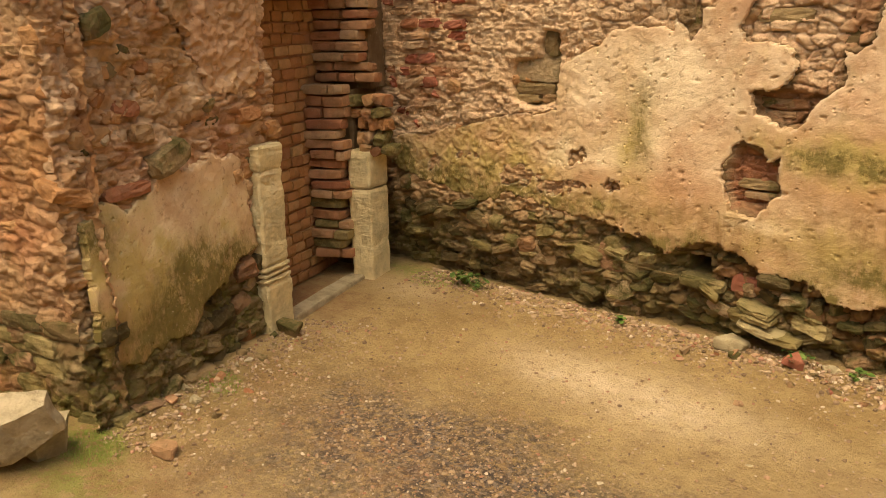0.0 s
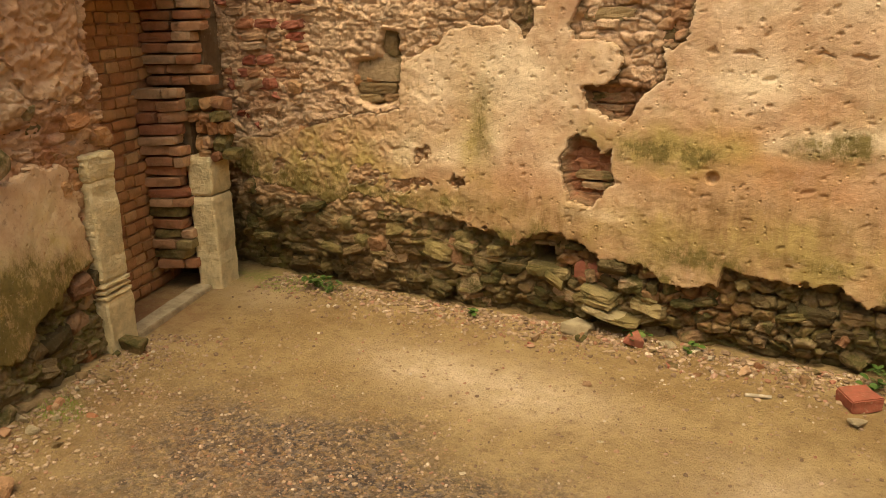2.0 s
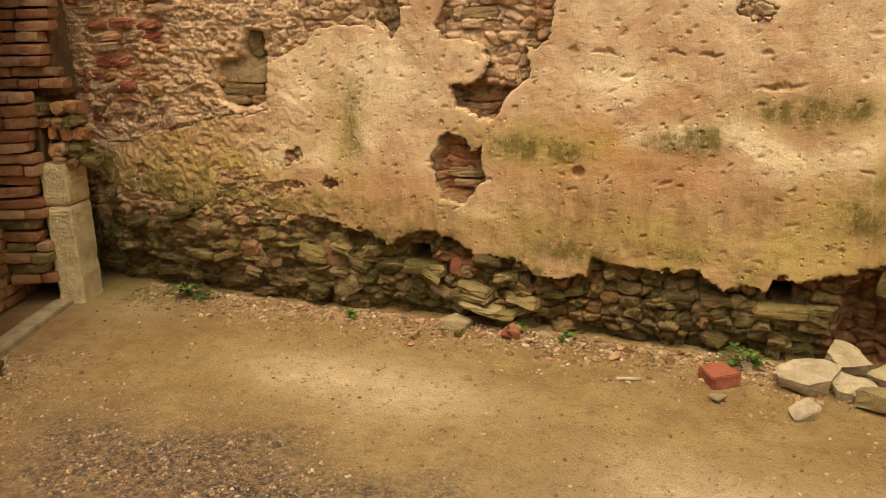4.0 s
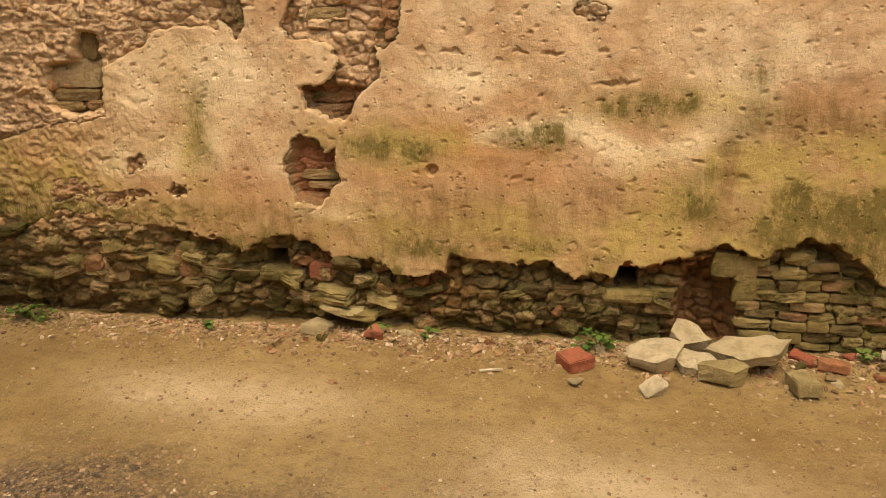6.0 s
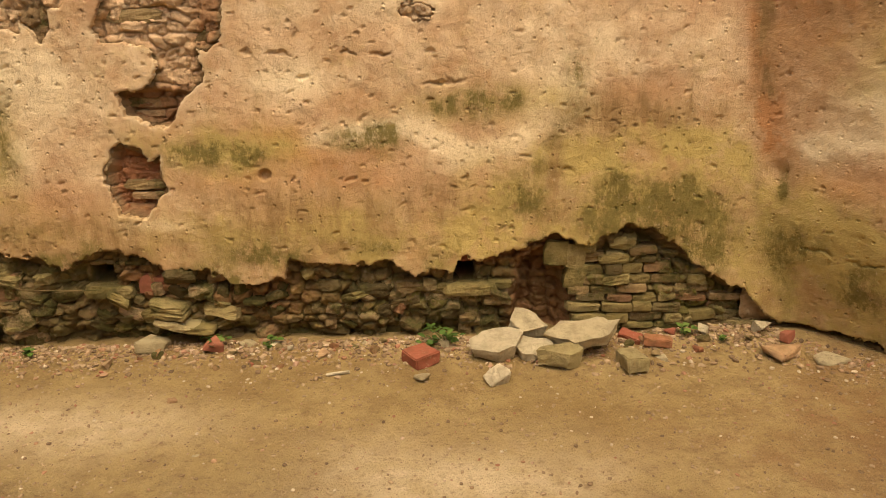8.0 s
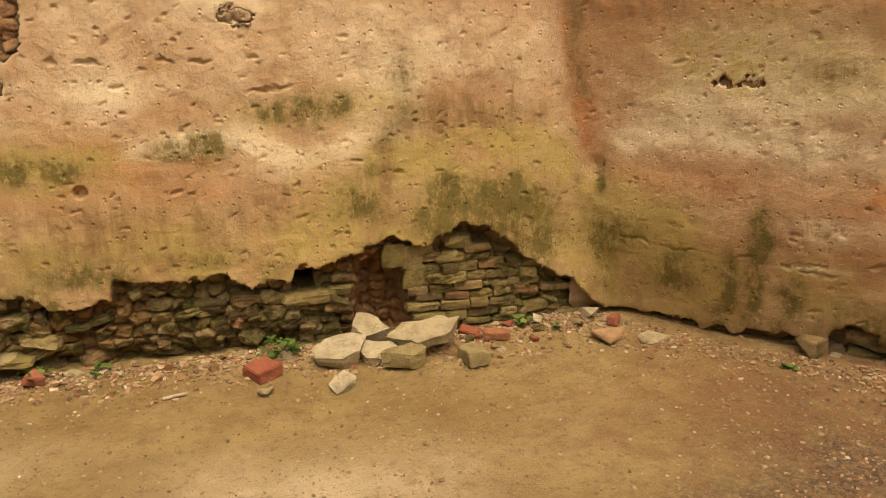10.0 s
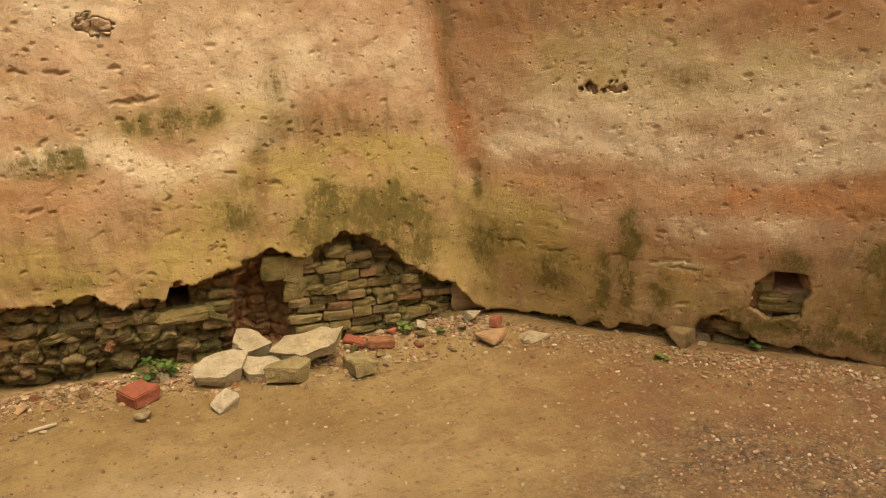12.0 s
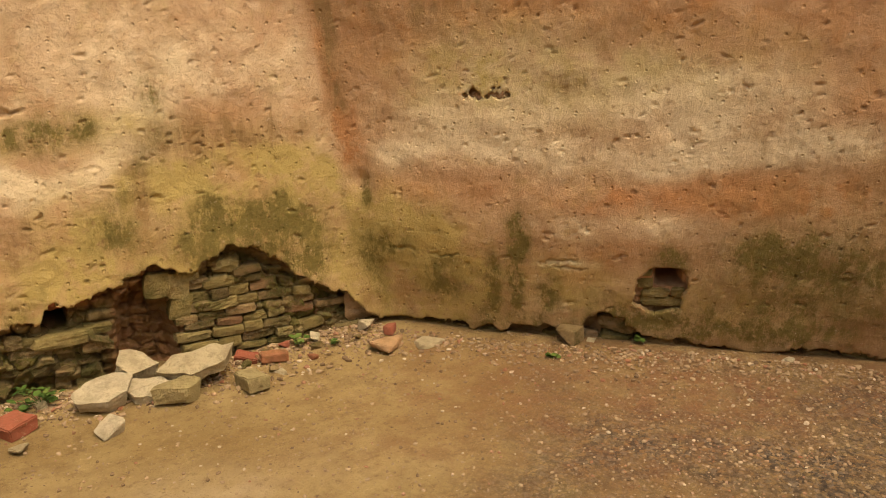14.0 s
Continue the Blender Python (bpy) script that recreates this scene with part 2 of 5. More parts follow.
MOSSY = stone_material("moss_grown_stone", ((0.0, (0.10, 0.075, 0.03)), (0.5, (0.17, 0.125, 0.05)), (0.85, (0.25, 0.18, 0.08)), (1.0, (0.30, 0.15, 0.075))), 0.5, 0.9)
FILLBRICK = stone_material("ochre_brick", ((0.0, (0.38, 0.165, 0.065)), (0.5, (0.47, 0.235, 0.09)), (1.0, (0.54, 0.32, 0.135))), 0.12, 0.6, dirt=0.4)
OCHRE = stone_material("ochre_rubble", ((0.0, (0.42, 0.19, 0.075)), (0.35, (0.52, 0.26, 0.10)), (0.7, (0.60, 0.34, 0.145)), (1.0, (0.46, 0.28, 0.13))), 0.06, 0.8)
PALE = stone_material("pale_limestone", ((0.0, (0.46, 0.37, 0.20)), (0.5, (0.55, 0.45, 0.265)), (1.0, (0.65, 0.55, 0.36))), 0.07, 0.8, dirt=0.6)
JAMB = stone_material("dressed_sandstone", ((0.0, (0.76, 0.60, 0.29)), (1.0, (0.83, 0.68, 0.36))), 0.10, 0.8, dirt=0.35)


# ---- mesh helpers ----
def link(name, me, material, parent=None, label="", m=None):
    ob = new(name, me)
    if material and not me.materials:
        me.materials.append(material)
    if parent:
        ob.parent = parent
    if m is not None:
        ob.matrix_basis = m
    return tagged(ob, label) if label else ob


def mesh_of(bm, name, flat=True):
    me = bpy.data.meshes.new(name)
    bmesh.ops.recalc_face_normals(bm, faces=bm.faces)
    bm.to_mesh(me)
    bm.free()
    me.polygons.foreach_set("use_smooth", [not flat] * len(me.polygons))
    return me


def part(name, bm, material, parent, label="", flat=True):
    return link(name, mesh_of(bm, name, flat), material, parent, label)


def sheet(name, xyz, keep, material, parent=None, attrs=None, rim=None):
    """A grid mesh out of an array (rows, columns, 3); keep says which cells stay."""
    rows, cols = xyz.shape[:2]
    idx = np.arange(rows * cols).reshape(rows, cols)
    quads = np.stack([idx[:-1, :-1], idx[:-1, 1:], idx[1:, 1:], idx[1:, :-1]], -1)[keep]
    used, inverse = np.unique(quads, return_inverse=True)
    quads = inverse.reshape(-1, 4)
    me = bpy.data.meshes.new(name)
    me.vertices.add(len(used))
    me.vertices.foreach_set("co", xyz.reshape(-1, 3)[used].astype(np.float32).ravel())
    me.loops.add(quads.size)
    me.loops.foreach_set("vertex_index", quads.astype(np.int32).ravel())
    me.polygons.add(len(quads))
    me.polygons.foreach_set("loop_start", np.arange(0, quads.size, 4, dtype=np.int32))
    me.polygons.foreach_set("use_smooth", np.ones(len(quads), bool) if rim is None else ~rim[keep])
    me.update(calc_edges=True)
    for key, v in (attrs or {}).items():
        a = me.attributes.new(key, "FLOAT", "POINT")
        a.data.foreach_set("value", v.reshape(-1)[used].astype(np.float32))
    return link(name, me, material, parent)


def box(bm, lo, hi, m=None):
    made = bmesh.ops.create_cube(bm, size=1)["verts"]
    lo, hi = Vector(lo), Vector(hi)
    for v in made:
        v.co = Vector([(lo[k] + hi[k]) / 2 + v.co[k] * (hi[k] - lo[k]) for k in range(3)])
        if m:
            v.co = m @ v.co
    return made


def lump(seed, boxy=0.7, rough=0.12, cells=4, flat=True):
    """A worn, chipped block in a unit box."""
    r = random.Random(seed)
    bm = bmesh.new()
    verts = {}
    shift = Vector((seed * 3.7, seed * 1.3, 0))
    skew = [r.uniform(-0.22, 0.22) * (1 - boxy) for _ in range(6)]

    def corner(i, j, k):
        if (i, j, k) not in verts:
            p = Vector((i, j, k)) * (2 / cells) - Vector((1, 1, 1))
            q = p * boxy + p.normalized() * (1 - boxy) * 1.15
            near = sorted(abs(c) for c in p)
            if near[1] > 0.99:
                q *= 0.975 if near[0] < 0.99 else 0.93
            q = Vector((q.x + skew[0] * q.z + skew[1] * q.y, q.y, q.z * (1 + skew[2] * q.x) + skew[3] * q.x))
            q += Vector(noise.noise_vector(q * 1.3 + shift)) * rough + Vector(noise.noise_vector(q * 3.1 + shift)) * rough * 0.3
            verts[i, j, k] = bm.verts.new(q * 0.5)
        return verts[i, j, k]

    for ax in range(3):
        for side in (0, cells):
            for a in range(cells):
                for b in range(cells):
                    ring = []
                    for da, db in ((0, 0), (1, 0), (1, 1), (0, 1)):
                        key = [0, 0, 0]
                        key[ax], key[(ax + 1) % 3], key[(ax + 2) % 3] = side, a + da, b + db
                        ring.append(corner(*key))
                    bm.faces.new(ring)
    return mesh_of(bm, "worn_block", flat)


def hull_stone(seed, size, count=16, round_=0.004, power=0.5):
    """A broken stone: the hull of points spread over a block, with its edges worn."""
    r = random.Random(seed)
    bm = bmesh.new()
    for _ in range(count):
        d = Vector([r.uniform(-1, 1) for _ in range(3)])
        d = Vector([math.copysign(abs(c) ** power, c) for c in d])
        bm.verts.new(Vector([d[k] * size[k] / 2 for k in range(3)]))
    got = bmesh.ops.convex_hull(bm, input=bm.verts)
    loose = [v for v in bm.verts if not v.link_faces]
    bmesh.ops.delete(bm, geom=loose, context="VERTS")
    bmesh.ops.dissolve_limit(bm, angle_limit=radians(14), verts=bm.verts, edges=bm.edges)
    bmesh.ops.bevel(bm, geom=list(bm.edges), offset=round_, segments=2, affect="EDGES", clamp_overlap=True)
    return bm


def slab_stone(seed, size, sides=8, round_=0.003):
    """A broken slab: an uneven outline, split faces and sheer broken sides."""
    r = random.Random(seed)
    bm = bmesh.new()
    rings = []
    cut = [r.uniform(0.80, 1.08) for _ in range(sides)]
    turn = [2 * math.pi * (k + r.uniform(-0.32, 0.32)) / sides for k in range(sides)]
    tx, ty = r.uniform(-0.25, 0.25), r.uniform(-0.25, 0.25)
    for z, q in ((-0.5, r.uniform(0.84, 0.94)), (0.5, 1.0)):
        rings.append([bm.verts.new((math.cos(a) * (c * q + r.uniform(-0.04, 0.04)) * size[0] / 2, math.sin(a) * (c * q + r.uniform(-0.04, 0.04)) * size[1] / 2,
                                    (z + (tx * math.cos(a) + ty * math.sin(a)) * (z > 0) + r.uniform(-0.05, 0.05)) * size[2])) for a, c in zip(turn, cut)])
    a, b = rings
    for i in range(sides):
        bm.faces.new((a[i], a[(i + 1) % sides], b[(i + 1) % sides], b[i]))
    for ring in rings:
        bm.faces.new(ring)
    bmesh.ops.recalc_face_normals(bm, faces=bm.faces)
    bmesh.ops.triangulate(bm, faces=[f for f in bm.faces if len(f.verts) > 4])
    bmesh.ops.subdivide_edges(bm, edges=bm.edges, cuts=3, use_grid_fill=True)
    for v in bm.verts:
        v.co += Vector(noise.noise_vector(v.co * 9 + Vector((0, seed, 0)))) * 0.013
        v.co += Vector(noise.noise_vector(v.co * 22 + Vector((seed, 0, 0)))) * 0.008 + Vector(noise.noise_vector(v.co * 60 + Vector((seed, 9, 0)))) * 0.003
    return bm


# ---- the walls: planes with s along, z up and d out into the room ----
class Wall:
    def __init__(self, origin, degrees, side):
        self.o = Vector((*origin, 0))
        a = radians(degrees)
        self.u = Vector((math.cos(a), math.sin(a), 0))
        self.n = Vector((-self.u.y, self.u.x, 0)) * side
        self.frame = Matrix(((self.u.x, -self.n.x, 0, self.o.x), (self.u.y, -self.n.y, 0, self.o.y), (0, 0, 1, 0), (0, 0, 0, 1)))

    def xyz(self, s, z, d):
        return np.stack([self.o.x + self.u.x * s + self.n.x * d, self.o.y + self.u.y * s + self.n.y * d, z + 0 * s], -1)

    def at(self, s, z, d, size=(1, 1, 1), roll=0.0, yaw=0.0, pitch=0.0):
        """A pose on the wall: x along it, y into it, z up."""
        return self.frame @ pose(s, -d, z, pitch, roll, yaw) @ Matrix.Diagonal((*size, 1))


MAIN = Wall((0, 3.62), 0, -1)
RIGHT = Wall((1.42, 3.62), -41.9, -1)
LEFT = Wall((-3.33, 2.42), 109, -1)
RETURN = Wall((-2.935, 1.26), 198, 1)
TOP = 3.3


def axis(lo, mid, hi, fine, coarse):
    a = np.arange(lo, mid, fine)
    return np.concatenate([a, np.linspace(mid, hi, max(2, int((hi - mid) / coarse) + 1))])


def pits(s, z, count, seed, s0, s1, z0, z1):
    """Small gouges that lie mostly level: how deep each place is."""
    r = random.Random(seed)
    deep = np.zeros(s.shape)
    for _ in range(count):
        cs, cz = r.uniform(s0, s1), r.uniform(z0, z1)
        a, b = r.uniform(0.006, 0.022), r.uniform(0.005, 0.011)
        if r.random() < 0.10:
            a, b = a * 2.2, b * 1.4
        tilt = r.uniform(-0.3, 0.5)
        js, jz = np.searchsorted(s[0], [cs - 0.08, cs + 0.08]), np.searchsorted(z[:, 0], [cz - 0.08, cz + 0.08])
        win = (slice(*jz), slice(*js))
        ds, dz = s[win] - cs, z[win] - cz
        dz = dz - tilt * ds
        q = 1 - np.hypot(ds / a, dz / b) + 0.45 * (value_noise(s[win], z[win], 0.012, 77) - 0.5)
        deep[win] = np.maximum(deep[win], smooth(0, 0.6, q) * r.uniform(0.006, 0.014))
    return deep


def spots(s, z, rows, ragged=0.35, seed=40):
    """Soft stains from rows of (s, z, half width, half height, strength)."""
    w = fbm(s, z, 0.30, seed, 5)
    total = np.zeros(s.shape)
    for cs, cz, a, b, k in rows:
        q = np.hypot((s - cs) / (a * 1.15), (z - cz) / (b * 1.15)) + w * ragged * 1.5
        total = total + (1 - total) * k * np.exp(-np.maximum(q, 0) ** 2)
    return total * (0.7 + 0.6 * value_noise(s, z, 0.05, seed + 9))


def trail(s, z, points, width, strength, seed, ragged=0.6):
    """A soft stain along a line."""
    near = np.full(s.shape, 9.0)
    ws, wz = s + 0.05 * fbm(s, z, 0.25, seed, 4), z + 0.05 * fbm(s, z, 0.25, seed + 20, 4)
    for (ax, ay), (bx, by) in zip(points, points[1:]):
        ex, ey = bx - ax, by - ay
        t = np.clip(((ws - ax) * ex + (wz - ay) * ey) / (ex * ex + ey * ey), 0, 1)
        near = np.minimum(near, np.hypot(ws - ax - t * ex, wz - ay - t * ey))
    return strength * np.exp(-(near / width) ** 2) * (1 + ragged * fbm(s, z, 0.12, seed + 40, 5)).clip(0, 1.4)


def plaster_sheet(name, wall, s_axis, z_axis, present, relief, stains, parent, thick=0.034, pale_lip=1.0):
    """The coat of plaster where present > 0, with a broken lip that turns back to the wall."""
    s, z = np.meshgrid(s_axis, z_axis)
    there = present(s, z)
    gs, gz = np.gradient(there, s_axis, axis=1), np.gradient(there, z_axis, axis=0)
    g2 = gs * gs + gz * gz + 0.05
    out = there < 0
    near = np.clip(there, -0.02, 0)
    s2, z2 = s - np.where(out, near * gs / g2, 0), z - np.where(out, near * gz / g2, 0)
    d = relief(s, z)
    d = np.where(out, d - thick, d - 0.004 * smooth(0.010, 0.0, there))
    near_main = ~out
    keep = near_main[:-1, :-1] | near_main[:-1, 1:] | near_main[1:, 1:] | near_main[1:, :-1]
    attrs = stains(s, z)
    attrs["lip"] = np.where(z > 0.62, smooth(0.016, 0.0, there), 0.0) * pale_lip
    rim = out[:-1, :-1] | out[:-1, 1:] | out[1:, 1:] | out[1:, :-1]
    return sheet(name, wall.xyz(s2, z2, d), keep, PLASTER, parent, attrs, rim)


def core_sheet(name, wall, s_axis, z_axis, depth, tints, parent, keep=None, grain=(0.10, 0.06, 811)):
    s, z = np.meshgrid(s_axis, z_axis)
    k = np.ones((len(z_axis) - 1, len(s_axis) - 1), bool) if keep is None else keep(s[:-1, :-1], z[:-1, :-1])
    attrs = tints(s, z)
    _, attrs["joint"], attrs["tone"] = stones_of(s, z, *grain)
    return sheet(name, wall.xyz(s, z, depth(s, z)), k, CORE, parent, attrs)


def body(wall, s0, s1, z0, z1, back=-0.9, front=-0.42):
    bm = bmesh.new()
    box(bm, (s0, -front, z0), (s1, -back, z1), wall.frame)
    return bm


def crumble(s, z, scale, seed):
    """Broken, knobbly relief with sharp hollows."""
    a = 1 - 2 * abs(fbm(s, z, scale, seed, 3))
    return a + 0.6 * fbm(s, z, scale * 0.45, seed + 5, 3) - 0.6


def edge_line(points):
    xs, zs = zip(*points)
    return lambda s: np.interp(s, xs, zs)


LUMPS = [lump(k, 0.70, 0.24, 5) for k in range(14)]
SLABS = [lump(100 + k, 0.86, 0.17) for k in range(12)]
BRICKS = [lump(200 + k, 0.93, 0.08) for k in range(12)]
for me in LUMPS:
    me.materials.append(STONE)
WITH = {}


def variant(pool, k, material):
    """The k-th block of a pool, in a material; alike pieces share the mesh."""
    key = (pool[k % len(pool)].name, material.name)
    if key not in WITH:
        me = pool[k % len(pool)].copy()
        me.materials.clear()
        me.materials.append(material)
        WITH[key] = me
    return WITH[key]


def masonry(wall, parent, name, rnd, s0, s1, low, high, rows, lengths, material, depth, pool, skip=0.1, tilt=4.0, where=None, deep=0.16, gap=0.012, limit=300, vary=0.02):
    """Courses of blocks on a wall; where(s, z) says whether one is bare there."""
    z, made = low, 0
    while z < high:
        h = rnd.uniform(*rows)
        s = s0 + rnd.uniform(-0.05, 0.05)
        while s < s1:
            w = rnd.uniform(*lengths)
            cs, cz = s + w / 2, z + h / 2
            s += w + gap
            if rnd.random() < skip or (where and not where(cs, cz, w, h)) or made >= limit:
                continue
            d = depth(cs, cz) if callable(depth) else depth
            mat = rnd.choice(material) if isinstance(material, (list, tuple)) else material
            size = (w, deep, h * rnd.uniform(0.88, 1.0))
            m = wall.at(cs, cz + rnd.uniform(-0.006, 0.006), d + rnd.uniform(-vary, vary) - deep / 2, size, rnd.gauss(0, tilt), rnd.gauss(0, tilt), rnd.gauss(0, tilt))
            link(name, variant(pool, rnd.randrange(99), mat), mat, parent, m=m)
            made += 1
        z += h + gap
    return made


def one(fn):
    """A function of arrays for single numbers."""
    return lambda s, z: float(fn(np.array([[s]]), np.array([[z]]))[0, 0])


# ---- main wall ----
main_wall = tagged(new("wall_main"), "tall ruined wall with peeling ochre plaster over rubble", "wall", kind="structure")
MAIN_LOW = edge_line([(-4.0, 0.70), (-3.7, 0.68), (-3.4, 0.58), (-2.97, 0.53), (-2.77, 0.60), (-2.5, 0.57), (-2.21, 0.53), (-2.05, 0.50), (-1.77, 0.44), (-1.6, 0.51), (-1.4, 0.50),
                      (-1.3, 0.42), (-1.12, 0.40), (-0.88, 0.34), (-0.745, 0.36), (-0.72, 0.46), (-0.58, 0.42), (-0.42, 0.43), (-0.26, 0.46), (-0.16, 0.37), (0.05, 0.385), (0.07, 0.455),
                      (0.24, 0.455), (0.36, 0.51), (0.53, 0.545), (0.71, 0.50), (0.76, 0.54), (0.86, 0.595), (0.97, 0.565), (1.1, 0.47), (1.24, 0.35), (1.43, 0.285), (1.53, 0.14), (1.67, 0.085), (2.0, 0.05)])
ROUGH = [(-4.0, 0.80), (-3.66, 0.84), (-3.38, 0.90), (-3.2, 0.95), (-2.95, 1.00), (-2.71, 1.06), (-2.45, 1.09), (-2.43, 1.30), (-2.37, 1.35), (-2.23, 1.41), (-2.14, 1.48), (-2.03, 1.52), (-1.81, 1.50), (-1.80, 1.58), (-1.62, 1.60), (-1.5, 1.8), (-4.0, 1.8)]
GAP = [(-1.52, 0.88), (-1.49, 0.98), (-1.44, 1.01), (-1.36, 0.97), (-1.31, 0.93), (-1.27, 0.95), (-1.27, 0.86), (-1.25, 0.80), (-1.30, 0.74), (-1.35, 0.66), (-1.42, 0.68), (-1.48, 0.68), (-1.51, 0.75)]
SCAR = [(-1.51, 1.52), (-1.44, 1.60), (-1.40, 1.80), (-0.90, 1.80), (-0.94, 1.59), (-0.95, 1.47), (-1.01, 1.42), (-1.06, 1.42), (-1.04, 1.30), (-1.10, 1.23), (-1.16, 1.16), (-1.20, 1.07), (-1.29, 1.09), (-1.40, 1.14), (-1.44, 1.24), (-1.27, 1.26), (-1.23, 1.34), (-1.27, 1.42), (-1.37, 1.45), (-1.47, 1.45)]
SOCKET = [(-1.43, 1.24), (-1.27, 1.25), (-1.10, 1.23), (-1.17, 1.14), (-1.21, 1.07), (-1.29, 1.09), (-1.40, 1.14)]
DROP = [(-1.80, 1.72), (-1.80, 1.53), (-1.72, 1.44), (-1.67, 1.54), (-1.70, 1.72)]
NICHE = [(-2.74, 1.34), (-2.76, 1.21), (-2.74, 1.13), (-2.62, 1.09), (-2.46, 1.12), (-2.44, 1.23), (-2.44, 1.35), (-2.46, 1.49), (-2.54, 1.50), (-2.58, 1.42), (-2.56, 1.36)]


def main_present(s, z):
    ragged = fbm(s, z, 0.11, 3, 4) * 0.034 + fbm(s, z, 0.040, 9, 3, 0.8) * 0.026
    there = z - MAIN_LOW(s) + ragged * 1.1
    for poly in (ROUGH, GAP, SCAR, DROP):
        there = np.minimum(there, -inside(poly, s, z) + ragged * 0.6)
    for cs, cz, a, b in ((-2.69, 0.71, 0.11, 0.06), (-0.07, 1.56, 0.06, 0.045), (-2.30, 0.87, 0.035, 0.035), (-2.10, 0.72, 0.03, 0.02), (-2.45, 0.67, 0.07, 0.035), (-3.05, 0.80, 0.06, 0.03), (-3.35, 0.72, 0.06, 0.05), (-2.32, 0.70, 0.08, 0.02), (0.02, 1.7, 0.05, 0.06)):
        there = np.minimum(there, -oval(s, z, cs, cz, a, b) + ragged * 1.5)
    return np.where(z > 1.80, 1.0, there)


def main_relief(s, z):
    d = fbm(s, z, 0.9, 11, 4) * 0.022 + fbm(s, z, 0.12, 17, 4, 0.6) * 0.009 + crumble(s, z, 0.045, 19) * 0.0085 * np.maximum(smooth(-2.0, -2.7, s), 0.7 * smooth(0.75, 0.60, z) * smooth(-1.6, -2.2, s))
    d -= pits(s, z, 520, 5, -3.6, 1.45, 0.45, 1.75) if s.size > 4 else 0
    for cs, cz, a, tilt in ((-0.70, 1.39, 0.07, -0.12), (-0.40, 1.39, 0.05, -0.1), (-0.26, 1.385, 0.065, -0.1), (-0.04, 1.385, 0.03, 0.0), (-0.84, 1.40, 0.03, 0.0), (0.02, 1.26, 0.12, 0.02)):
        d -= 0.016 * smooth(0, 0.5, 1 - np.hypot((s - cs) / a, (z - cz - tilt * (s - cs) - 0.016 * fbm(s, z, 0.03, 313, 2)) / (0.011 * (0.4 + 1.1 * value_noise(s, z, 0.02, 317)))))
    ring = np.hypot(s + 0.80, z - 0.86)
    d -= 0.035 * smooth(0.030, 0.022, ring)
    d += 0.015 * smooth(1.0, 1.4, s) * smooth(0.55, 0.2, z)
    return d


